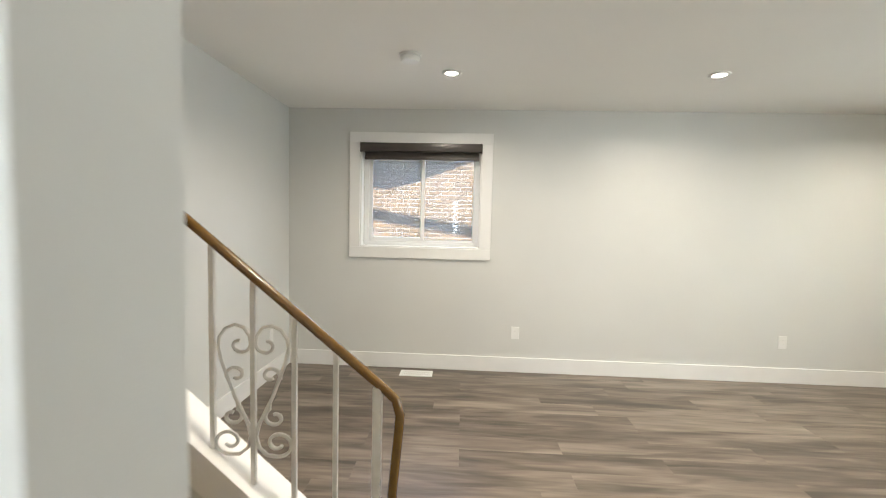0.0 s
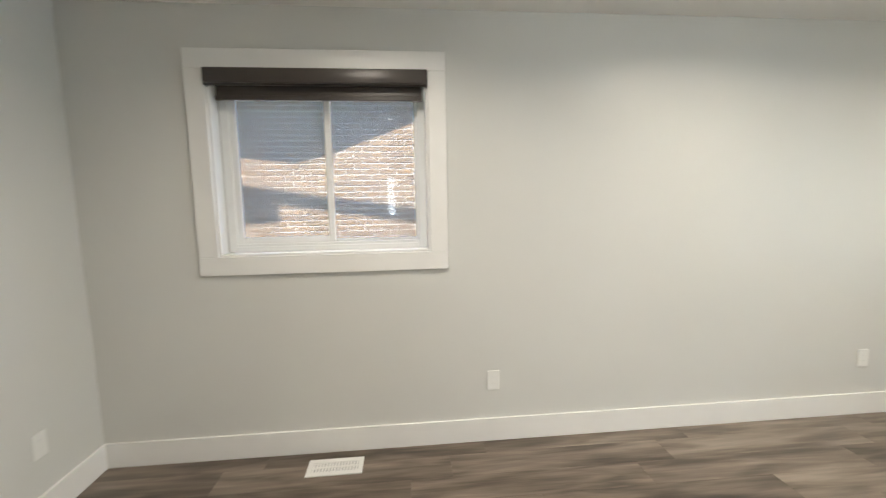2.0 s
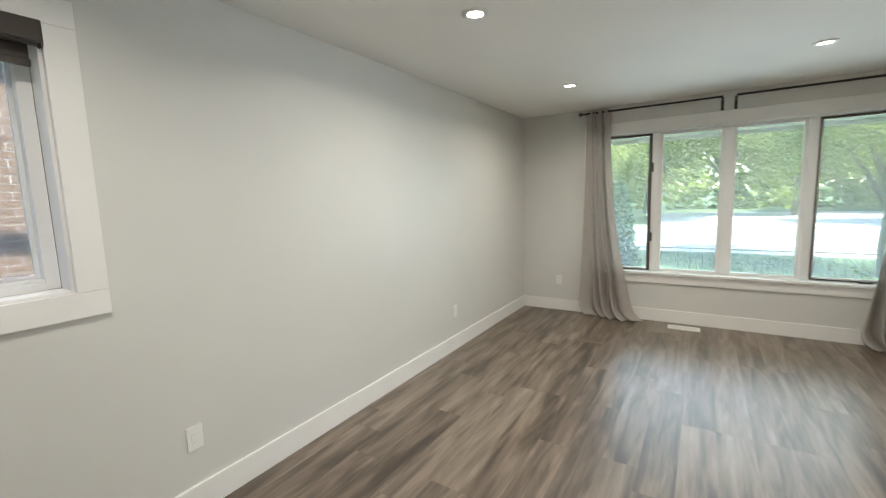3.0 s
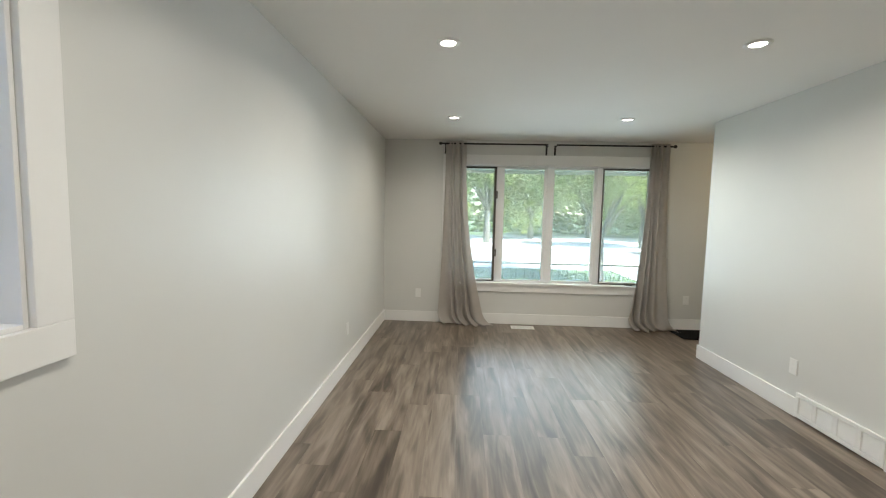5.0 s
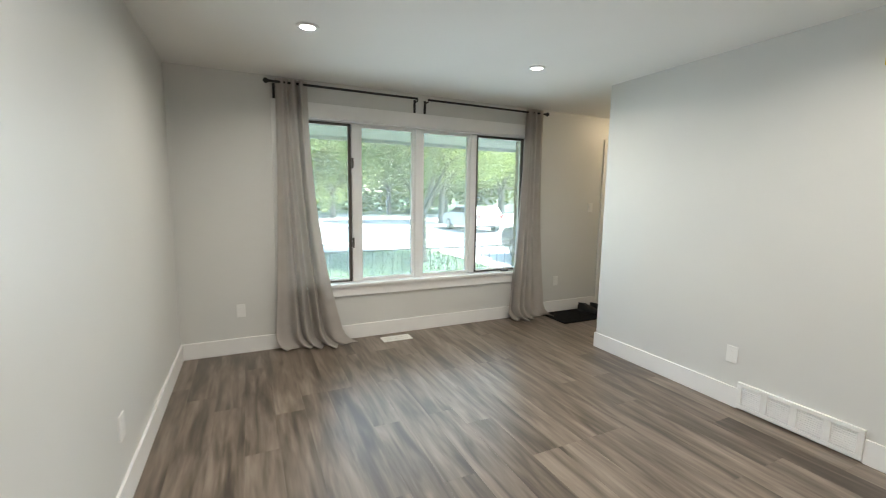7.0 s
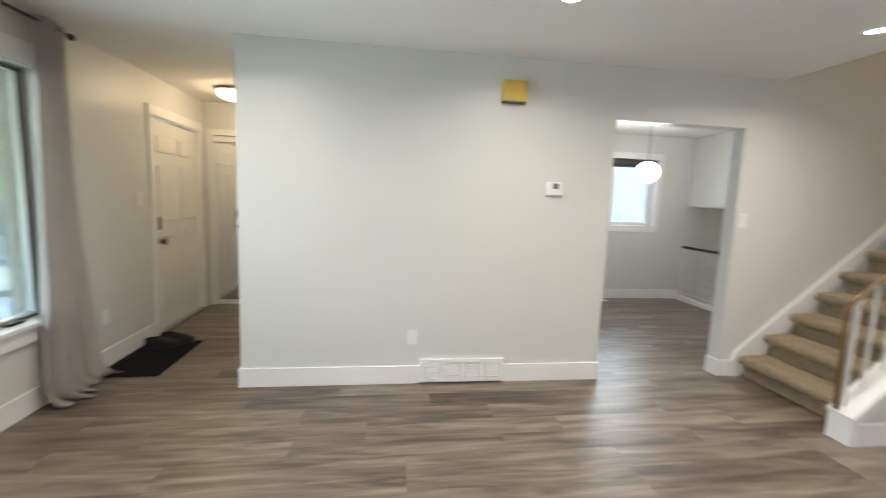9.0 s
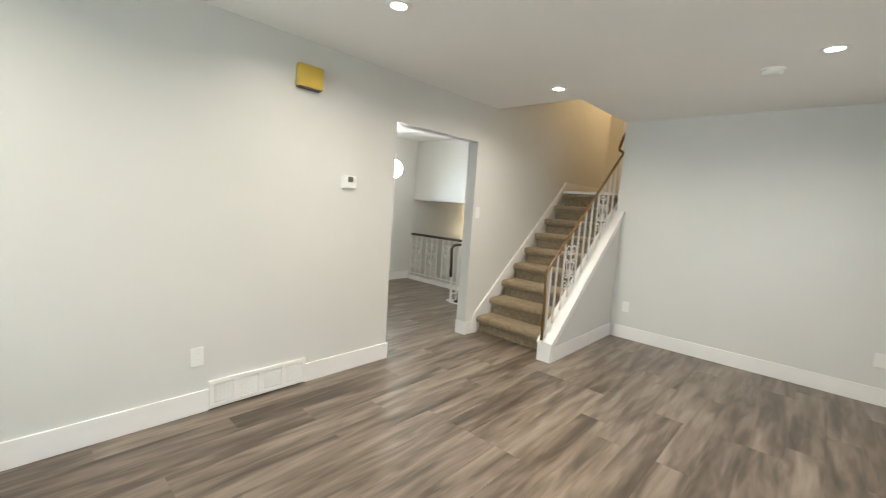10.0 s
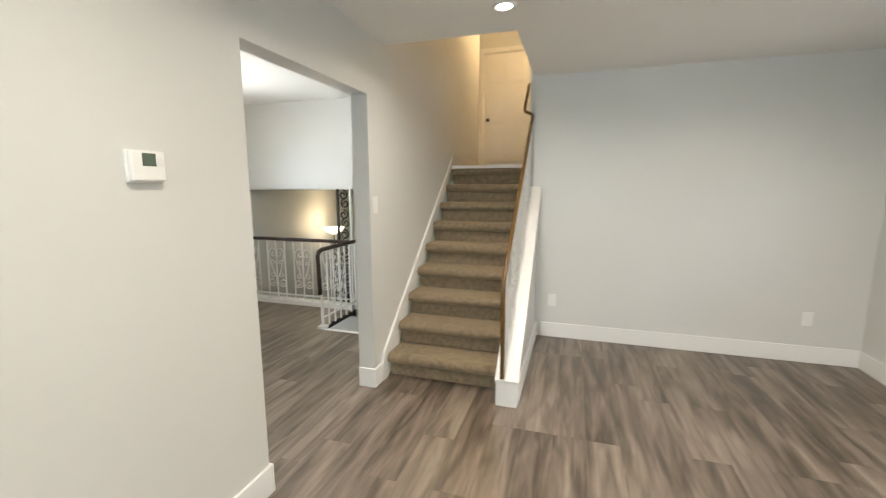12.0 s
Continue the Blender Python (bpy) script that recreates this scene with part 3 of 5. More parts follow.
fx0, fx1, fz0, fz1 = x0 + 0.012, x1 - 0.012, z0 + 0.012, z1 - 0.012
FW = 0.045
for nm, b in (("frame", (fx0, fx0 + FW, 0.10, 0.17, fz0, fz1)), ("frame", (fx1 - FW, fx1, 0.10, 0.17, fz0, fz1)), ("frame", (fx0 + FW, fx1 - FW, 0.10, 0.17, fz0, fz0 + FW)), ("frame", (fx0 + FW, fx1 - FW, 0.10, 0.17, fz1 - FW, fz1)), ("sill_track", (fx0 + FW, fx1 - FW, 0.085, 0.10, fz0, fz0 + 0.03))):
    part(nm, box(*b, 0.004), M_VINYL, win1)
xm = 1.252
for xa, xb, ya, st in ((fx0 + FW, xm + 0.02, 0.112, 0.034), (xm - 0.02, fx1 - FW, 0.140, 0.014)):
    sash = part("sash", box(xa, xa + 0.034, ya, ya + 0.024, fz0 + FW, fz1 - FW, 0.003), M_VINYL, win1)
    part("sash_stile", box(xb - st, xb, ya, ya + 0.024, fz0 + FW, fz1 - FW, 0.003), M_VINYL, sash)
    part("sash_rail", box(xa + 0.034, xb - st, ya, ya + 0.024, fz0 + FW, fz0 + FW + st, 0.003), M_VINYL, sash)
    part("sash_rail", box(xa + 0.034, xb - st, ya, ya + 0.024, fz1 - FW - 0.034, fz1 - FW, 0.003), M_VINYL, sash)
    part("pane", box(xa + 0.03, xb - st + 0.004, ya + 0.010, ya + 0.014, fz0 + FW + st - 0.004, fz1 - FW - 0.03), M_GLASSC, sash, "clear window glass").visible_shadow = False
part("sash_latch", box(xm - 0.01, xm + 0.012, 0.098, 0.112, 1.55, 1.62, 0.003), M_WHITE, win1)

blind = thing("roller_blind", (1.24, -0.03, 2.0), "dark brown roller blind rolled up in the window head", "blind")
bm = lathe(bmesh.new(), [(0.0005, -0.555), (0.036, -0.555), (0.036, 0.555), (0.0005, 0.555)], (0, 0, 0), 24)
bmesh.ops.transform(bm, matrix=pose(1.2425, -0.004, 2.062, 0, 90, 0), verts=bm.verts)
part("fabric_roll", bm, M_BLIND, blind, smooth=True)
part("valance", box(0.684, 1.801, -0.052, -0.030, 2.030, 2.103, 0.006), M_BLIND, blind, smooth=True)
part("hanging_fabric", box(0.715, 1.775, 0.022, 0.025, 1.968, 2.05), M_BLIND, blind)
part("bottom_bar", box(0.712, 1.778, 0.014, 0.034, 1.958, 1.984, 0.005), M_BLIND, blind)
for xa in (0.682, 1.795):
    part("end_bracket", box(xa, xa + 0.008, -0.040, 0.034, 2.02, 2.104, 0.002), M_BRONZE, blind)

y0, y1, z0, z1 = E_WIN
win2 = thing("window_2", (XE, -2.18, z0), "wide four-pane front window in white casing", "window", kind="structure")
for nm, b in (("casing_top", (XE - 0.020, XE, y0 - 0.09, y1 + 0.09, z1, z1 + 0.125)), ("casing_side", (XE - 0.020, XE, y0 - 0.09, y0, z0, z1)), ("casing_side", (XE - 0.020, XE, y1, y1 + 0.09, z0, z1)), ("window_sill", (XE - 0.045, XE + 0.10, y0 + 0.001, y1 - 0.001, z0 - 0.022, z0 + 0.004)), ("apron", (XE - 0.020, XE, y0 - 0.09, y1 + 0.09, z0 - 0.118, z0 - 0.022))):
    part(nm, box(*b, 0.003), M_TRIM, win2)
for nm, b in (("reveal", (XE, XE + 0.10, y0, y0 + 0.012, z0, z1)), ("reveal", (XE, XE + 0.10, y1 - 0.012, y1, z0, z1)), ("reveal", (XE, XE + 0.10, y0 + 0.012, y1 - 0.012, z1 - 0.012, z1))):
    part(nm, box(*b, 0.002), M_TRIM, win2)
edges = [y1 - 0.012, -1.517, -2.172, -2.822, y0 + 0.012]
XF = XE + 0.075
for ym in edges[1:4]:
    part("mullion", box(XF - 0.015, XF + 0.075, ym - 0.036, ym + 0.036, z0 + 0.004, z1 - 0.012, 0.004), M_VINYL, win2)
for i in range(4):
    ya, yb = edges[i + 1] + (0.036 if i < 3 else 0), edges[i] - (0.036 if i > 0 else 0)
    op = i in (0, 3)          # side sashes open, with a dark inner screen frame
    f = 0.030
    sash = part("sash_frame", box(XF, XF + 0.05, ya, ya + f, z0 + 0.004, z1 - 0.012, 0.003), M_VINYL, win2)
    part("sash_bar", box(XF, XF + 0.05, yb - f, yb, z0 + 0.004, z1 - 0.012, 0.003), M_VINYL, sash)
    part("sash_bar", box(XF, XF + 0.05, ya + f, yb - f, z0 + 0.004, z0 + 0.034, 0.003), M_VINYL, sash)
    part("sash_bar", box(XF, XF + 0.05, ya + f, yb - f, z1 - 0.042, z1 - 0.012, 0.003), M_VINYL, sash)
    part("pane", box(XF + 0.028, XF + 0.033, ya + f - 0.004, yb - f + 0.004, z0 + 0.03, z1 - 0.038), M_GLASS, sash, "clear window glass").visible_shadow = False
    if op:
        g0, g1, h0, h1 = ya + 0.006, yb - 0.006, z0 + 0.012, z1 - 0.020
        scr = part("screen_frame", box(XF - 0.016, XF - 0.001, g0, g0 + (0.030 if i == 0 else 0.034), h0, h1, 0.002), M_BRONZE, win2, "dark bronze screen frame")
        part("screen_bar", box(XF - 0.016, XF - 0.001, g1 - 0.014, g1, h0, h1, 0.002), M_BRONZE, scr)
        part("screen_bar", box(XF - 0.016, XF - 0.001, g0, g1, h1 - 0.022, h1, 0.002), M_BRONZE, scr)
        part("screen_bar", box(XF - 0.016, XF - 0.001, g0, g1, h0, h0 + 0.010, 0.002), M_BRONZE, scr)
        for zc in ((0.95, 1.72) if i == 0 else ()):
            part("sash_lock", box(XF - 0.034, XF - 0.012, g0 - 0.022, g0 - 0.002, zc - 0.05, zc + 0.05, 0.005), M_BRONZE, win2)
part("crank_handle", box(XE + 0.02, XE + 0.05, -3.30, -3.20, z0 + 0.006, z0 + 0.024, 0.006), M_NICKEL, win2, "folded metal crank handle")

# kitchen window
x0, x1, z0, z1 = K_WIN
win3 = thing("window_3", (0.7, YK, z0), "white kitchen window with white casing", "window", kind="structure")
for b in ((x0 - 0.09, x1 + 0.09, z1, z1 + 0.09), (x0 - 0.09, x1 + 0.09, z0 - 0.09, z0), (x0 - 0.09, x0, z0, z1), (x1, x1 + 0.09, z0, z1)):
    part("casing", box(b[0], b[1], YK, YK + 0.018, b[2], b[3], 0.003), M_TRIM, win3)
for b in ((x0, x0 + 0.05, z0, z1), (x1 - 0.05, x1, z0, z1), (x0 + 0.05, x1 - 0.05, z0, z0 + 0.05), (x0 + 0.05, x1 - 0.05, z1 - 0.05, z1), (0.90, 0.94, z0 + 0.05, z1 - 0.05)):
    part("frame", box(b[0], b[1], YK - 0.15, YK - 0.09, b[2], b[3], 0.003), M_VINYL, win3)
part("pane", box(x0 + 0.04, x1 - 0.04, YK - 0.125, YK - 0.12, z0 + 0.04, z1 - 0.04), M_GLASSK, win3, "clear window glass").visible_shadow = False
part_blind = thing("roller_blind", (0.7, YK - 0.03, 1.95), "dark brown roller blind rolled up in the kitchen window", "blind")
part("valance", box(x0 + 0.004, x1 - 0.004, YK - 0.06, YK + 0.012, z1 - 0.085, z1 - 0.004, 0.01), M_BLIND, part_blind)
part("bottom_bar", box(x0 + 0.02, x1 - 0.02, YK - 0.045, YK - 0.025, z1 - 0.12, z1 - 0.085, 0.006), M_BLIND, part_blind)

# ---------------------------------------------------------------- curtains and rods


def curtain(name, ytop, ybot, seed, label, lean=0.0):
    """Hanging folds from a rod; ytop and ybot are the ends of the top and bottom edges. The hem lies on the floor."""
    rnd = random.Random(seed)
    nu, nv = 96, 46
    ph = [rnd.uniform(0, 6.28) for _ in range(4)]
    bm = bmesh.new()
    grid = []
    for j in range(nv + 1):
        v = j / nv
        z = 2.385 * (1 - v)
        flare = v ** 2.2
        row = []
        for i in range(nu + 1):
            u = i / nu
            uu = u + 0.020 * math.sin(9 * u + ph[0] + 2.5 * v) + 0.012 * math.sin(17 * u + ph[1])
            y = (ytop[0] * (1 - flare) + ybot[0] * flare) * (1 - uu) + (ytop[1] * (1 - flare) + ybot[1] * flare) * uu
            amp = (0.030 + 0.022 * v) * (0.68 + 0.42 * math.sin(5.3 * u + ph[1] + 1.2 * v))
            x = XE - 0.095 + amp * math.sin(2 * math.pi * (4.2 * u + 0.34 * math.sin(6.1 * u + ph[3]) + 0.10 * math.sin(15 * u + ph[0]) + 0.25 * math.sin(3 * v + ph[2]))) + 0.012 * math.sin(2 * math.pi * 2.3 * u + ph[3] + 3 * v) * v
            zz = z
            if v > 0.93:                                  # the hem puddles
                k = (v - 0.93) / 0.07
                x -= 0.10 * k * k * (0.6 + 0.4 * math.sin(7 * u + ph[1]))
                y += lean * k * k * 0.10
                zz = max(0.006 + 0.012 * (1 + math.sin(11 * u + ph[0])) * (1 - k) + 0.005 * (1 + math.sin(23 * u)), z * (1 - 0.3 * k))
            row.append(bm.verts.new((min(x, XE - 0.024), y, zz)))
        grid.append(row)
    for a, b in zip(grid, grid[1:]):
        for i in range(nu):
            bm.faces.new((a[i], a[i + 1], b[i + 1], b[i]))
    o = solo(name, bm, M_CURTAIN, label, "curtain", group="front window curtains", smooth=True)
    s = o.modifiers.new("cloth", 'SOLIDIFY')
    s.thickness = 0.0025
    return o


curtain("curtain", (-0.80, -1.07), (-0.74, -1.36), 3, "grey linen curtain gathered beside the window corner", -1.0)
curtain("curtain", (-3.38, -3.63), (-3.20, -3.74), 8, "grey linen curtain gathered beside the entry", -1.0)
for ya, yb, end in ((-0.75, -2.10, -0.75), (-2.21, -3.67, -3.67)):
    rod = thing("curtain_rod", (XE - 0.09, (ya + yb) / 2, 2.355), "thin black metal curtain rod on wall brackets", "curtain rod", group="curtain rods")
    part("rod", cyl(bmesh.new(), (XE - 0.09, ya, 2.355), (XE - 0.09, yb, 2.355), 0.0105, seg=14), M_IRONB, rod, smooth=True)
    bm = bmesh.new()
    bmesh.ops.create_uvsphere(bm, u_segments=14, v_segments=8, radius=0.022, matrix=pose(XE - 0.09, end + (0.015 if end > -2 else -0.015), 2.355))
    part("finial", bm, M_IRONB, rod, smooth=True)
    inner = yb if end == ya else ya
    for yy in (inner, end + (-0.05 if end > -2 else 0.05)):
        br = part("bracket", cyl(bmesh.new(), (XE, yy, 2.335), (XE - 0.09, yy, 2.335), 0.007, seg=10), M_IRONB, rod)
        part("bracket_plate", box(XE - 0.008, XE, yy - 0.012, yy + 0.012, 2.235, 2.36, 0.002), M_IRONB, br)

# ---------------------------------------------------------------- ceiling fixtures
for lx in LIGHT_X:
    for ly in LIGHT_Y:
        d = thing("downlight", (lx, ly, H - 0.012), "small round recessed ceiling light, lit", "downlight", group="recessed ceiling lights")
        part("trim_ring", lathe(bmesh.new(), [(0.042, 0.0), (0.043, -0.006), (0.050, -0.010), (0.062, -0.009), (0.068, -0.005), (0.070, 0.0)], (lx, ly, H), 32), M_WHITE, d, smooth=True)
        part("lens", lathe(bmesh.new(), [(0.0005, -0.003), (0.042, -0.003), (0.042, 0.0), (0.0005, 0.0)], (lx, ly, H), 32), M_LENS, d, "glowing frosted lens")
sd = thing("smoke_detector", (1.29, -1.225, H - 0.04), "round white smoke detector on the ceiling", "smoke detector")
part("base", lathe(bmesh.new(), [(0.0005, 0), (0.070, 0), (0.070, -0.012), (0.0005, -0.012)], (1.29, -1.225, H), 30), M_WHITE, sd, smooth=True)
part("cover", lathe(bmesh.new(), [(0.060, -0.012), (0.060, -0.030), (0.050, -0.042), (0.0005, -0.044)], (1.29, -1.225, H), 30), M_WHITE, sd, smooth=True)

# ---------------------------------------------------------------- wall plates


def outlet_at(name, x, y, z, facing, label, category, kind):
    """A cover plate built facing -y at the origin, then turned: facing is the turn about z in degrees."""
    o = thing(name, (0, 0, 0), label, category, group=category + "s")
    part("plate", box(-0.036, 0.036, -0.007, 0.0, -0.058, 0.058, 0.003), M_WHITE, o)
    if kind == "outlet":
        r = part("receptacle", box(-0.0165, 0.0165, -0.0078, -0.006, -0.033, 0.033, 0.0006), M_WHITE, o)
        for zc in (-0.021, 0.017):
            for xc in (-0.006, 0.006):
                part("slot", box(xc - 0.0006, xc + 0.0006, -0.0082, -0.0076, zc, zc + 0.007), M_GREYSLOT, r)
    elif kind == "switch":
        part("rocker", box(-0.016, 0.016, -0.012, -0.006, -0.033, 0.033, 0.003), M_WHITE, o)
    o.matrix_basis = pose(x, y, z, 0, 0, facing)
    return o


for x, y, z, f, lab in ((2.158, 0, 0.372, 0, "white outlet below the sliding window wall"), (4.57, 0, 0.375, 0, "white outlet on the long wall"), (0, -0.378, 0.366, 90, "white outlet beside the room corner"), (0, -2.388, 0.362, 90, "white outlet beside the stairs"),
                        (XE, -0.467, 0.387, -90, "white outlet beside the curtain"), (XE, -3.99, 0.392, -90, "white outlet beside the door mat"), (4.018, YS, 0.362, 180, "white outlet above the return grille")):
    outlet_at("outlet", x, y, z, f, lab, "outlet", "outlet")
outlet_at("light_switch", 1.372, YS, 1.312, 180, "white light switch beside the kitchen opening", "light switch", "switch")
outlet_at("light_switch", XE, -4.50, 1.30, -90, "white light switch beside the front door", "light switch", "switch")

th = thing("thermostat", (2.985, YS, 1.50), "white wall thermostat with grey display", "thermostat")
part("back_plate", box(2.926, 3.044, YS, YS + 0.012, 1.450, 1.552, 0.004), M_WHITE, th)
part("body", box(2.930, 3.040, YS + 0.012, YS + 0.030, 1.456, 1.550, 0.006), M_WHITE, th)
part("display", box(2.962, 3.006, YS + 0.029, YS + 0.0315, 1.502, 1.542), M_LCD, th, "grey-green display")
for xc in (2.950, 2.939):
    part("button", box(xc - 0.004, xc + 0.004, YS + 0.029, YS + 0.033, 1.505, 1.53, 0.001), M_WHITE, th)

ch = thing("door_chime", (3.34, YS, 2.18), "yellow brass-coloured door chime box high on the wall", "door chime")
part("cover", box(3.252, 3.428, YS + 0.004, YS + 0.052, 2.105, 2.250, 0.006), M_BRASS, ch)
part("lower_lip", box(3.258, 3.422, YS + 0.004, YS + 0.046, 2.097, 2.105, 0.002), M_BRONZE, ch)
part("back_plate", box(3.256, 3.424, YS, YS + 0.004, 2.097, 2.246), M_BRONZE, ch)

# return air grille
gr = thing("return_air_grille", (3.63, YS, 0.0), "white return air grille set in the baseboard", "air grille")
gx0, gx1, gz0, gz1 = 3.305, 3.955, 0.012, 0.190
part("backing", box(gx0 + 0.012, gx1 - 0.012, YS, YS + 0.006, gz0 + 0.012, gz1 - 0.012), M_GREYSLOT, gr)
for b in ((gx0, gx1, gz1 - 0.026, gz1), (gx0, gx1, gz0, gz0 + 0.026), (gx0, gx0 + 0.03, gz0 + 0.026, gz1 - 0.026), (gx1 - 0.03, gx1, gz0 + 0.026, gz1 - 0.026)):
    part("frame", box(b[0], b[1], YS, YS + 0.020, b[2], b[3], 0.003), M_WHITE, gr)
for k in range(1, 4):
    xc = gx0 + (gx1 - gx0) * k / 4
    part("divider", box(xc - 0.019, xc + 0.019, YS, YS + 0.019, gz0 + 0.026, gz1 - 0.026, 0.002), M_WHITE, gr)
for k in range(9):
    zc = gz0 + 0.036 + k * 0.0135
    bm = prism(bmesh.new(), [(YS + 0.006, zc + 0.004), (YS + 0.015, zc - 0.004), (YS + 0.0165, zc - 0.002), (YS + 0.008, zc + 0.006)], "x", gx0 + 0.03, gx1 - 0.03)
    part("louver", bm, M_WHITE, gr)


def register(cx, cy, turn, label):
    o = thing("floor_register", (0, 0, 0), label, "floor register", group="floor registers")
    for b in ((-0.148, 0.148, -0.070, -0.040), (-0.148, 0.148, 0.040, 0.070), (-0.148, -0.122, -0.040, 0.040), (0.122, 0.148, -0.040, 0.040)):
        part("frame", box(*b, 0.0, 0.007, 0.002), M_WHITE, o)
    part("duct_shadow", box(-0.122, 0.122, -0.040, 0.040, 0.0004, 0.0015), M_GREYSLOT, o)
    for k in range(15):
        xc = -0.114 + k * 0.0163
        part("slat", box(xc - 0.0045, xc + 0.0045, -0.040, 0.040, 0.0015, 0.0055), M_WHITE, o)
    part("cross_bar", box(-0.122, 0.122, -0.005, 0.005, 0.0015, 0.0062), M_WHITE, o)
    o.matrix_basis = pose(cx, cy, 0.0005, 0, 0, turn)
    return o


register(1.255, -0.155, 0, "white metal floor register below the sliding window")
register(6.195, -1.85, 90, "white metal floor register below the front window")
register(1.15, -6.12, 0, "white metal floor register in the kitchen")

# ---------------------------------------------------------------- entry: front door, mat, shoes, lamp


def six_panel(o, width, height):
    """Door leaf facing -y at the origin with moulded panels."""
    part("leaf", box(-width / 2, width / 2, 0, 0.042, 0.008, height, 0.003), M_DOOR, o)
    pw = width / 2 - 0.155
    for xc in (-width / 4 + 0.012, width / 4 - 0.012):
        for za, zb in ((0.20, 0.78), (0.92, 1.02), (1.08, 1.62), (1.74, 1.90)):
            bm = bmesh.new()
            bx(bm, xc - pw / 2, xc + pw / 2, -0.013, 0.002, za, zb, 0.010)
            part("raised_panel", bm, M_DOOR, o)


fd = thing("front_door", (0, 0, 0), "closed white six-panel front door with dark lockset", "door")
six_panel(fd, 0.91, 2.035)
part("keypad_lock", box(-0.425, -0.365, -0.026, 0.0, 1.00, 1.13, 0.01), M_NICKEL, fd, "dark keypad deadbolt")
part("lever_rose", lathe(bmesh.new(), [(0.0005, 0), (0.032, 0), (0.030, 0.012), (0.012, 0.016), (0.012, 0.045), (0.030, 0.05), (0.030, 0.07), (0.0005, 0.075)], (0, 0, 0)), M_NICKEL, fd, "dark metal knob", True).matrix_basis = pose(-0.395, 0.0, 0.89, 90, 0, 0)
fd.matrix_basis = pose(XE + 0.03, -5.23, 0, 0, 0, -90)
frame_fd = thing("door_frame", (XE, -5.23, 0), "white painted casing round the front door", "door frame", kind="structure")
for b in ((-5.79, -5.70, 0, 2.06), (-4.76, -4.67, 0, 2.06), (-5.79, -4.67, 2.06, 2.15)):
    part("casing", box(XE - 0.018, XE, b[0], b[1], b[2], b[3], 0.003), M_TRIM, frame_fd)
for b in ((-5.70, -5.688, 0, 2.06), (-4.772, -4.76, 0, 2.06), (-5.688, -4.772, 2.048, 2.06)):
    part("jamb", box(XE, XE + 0.12, b[0], b[1], b[2], b[3]), M_TRIM, frame_fd)
part("threshold", box(XE - 0.03, XE + 0.12, -5.688, -4.772, 0.0, 0.020, 0.004), M_RIM, frame_fd, "aluminium threshold")

M_MIRROR = mat("silver_mirror", (0.86, 0.88, 0.87), 0.015, 1.0)
hd = thing("mirror_closet", (5.79, YH - 0.05, 0), "sliding mirrored closet doors in white frames at the hall end", "closet doors")
for x0, x1, yb in ((5.382, 5.855, YH - 0.060), (5.815, 6.278, YH - 0.034)):
    leaf = part("sliding_door", box(x0, x1, yb - 0.008, yb, 0.030, 1.965, 0.002), M_TRIM, hd)
    part("mirror", box(x0 + 0.014, x1 - 0.014, yb, yb + 0.004, 0.055, 1.950), M_MIRROR, leaf, "clear silvered mirror")
    for xa in (x0, x1 - 0.014):
        part("stile", box(xa, xa + 0.014, yb, yb + 0.010, 0.030, 1.965, 0.002), M_TRIM, leaf)
part("top_track", box(5.38, 6.28, YH - 0.075, YH - 0.008, 1.97, 2.038, 0.003), M_TRIM, hd)
part("bottom_track", box(5.38, 6.28, YH - 0.075, YH - 0.012, 0.001, 0.024, 0.003), M_TRIM, hd)
frame_hd = thing("door_frame", (5.79, YH, 0), "white painted casing round the mirrored closet", "door frame", kind="structure")
for b in ((5.31, 5.38, 0, 2.04), (6.28, 6.35, 0, 2.04), (5.31, 6.35, 2.04, 2.11)):
    part("casing", box(b[0], b[1], YH, YH + 0.018, b[2], b[3], 0.003), M_TRIM, frame_hd)
wall("wall_vestibule_side", "y", 5.26, 5.38, -6.36, YH - 0.12, 0, H, [], M_WALL, PAINT)
wall("wall_vestibule_side_b", "y", 6.28, 6.37, -6.36, YH - 0.12, 0, H, [], M_WALL, PAINT)
wall("wall_vestibule_back", "x", -6.48, -6.36, 5.26, 6.50, 0, H, [], M_WALL, PAINT)
solo("ceiling_vestibule", box(5.26, 6.37, -6.36, YH - 0.12, 2.10, 2.2), M_CEIL, "flat ceiling painted off-white", "ceiling", kind="structure")

bm = bx(bmesh.new(), 5.90, 6.34, -4.52, -3.75, 0.001, 0.009, 0.003)
solo("door_mat", bm, M_MAT, "thin black rubber door mat beside the front door", "door mat")


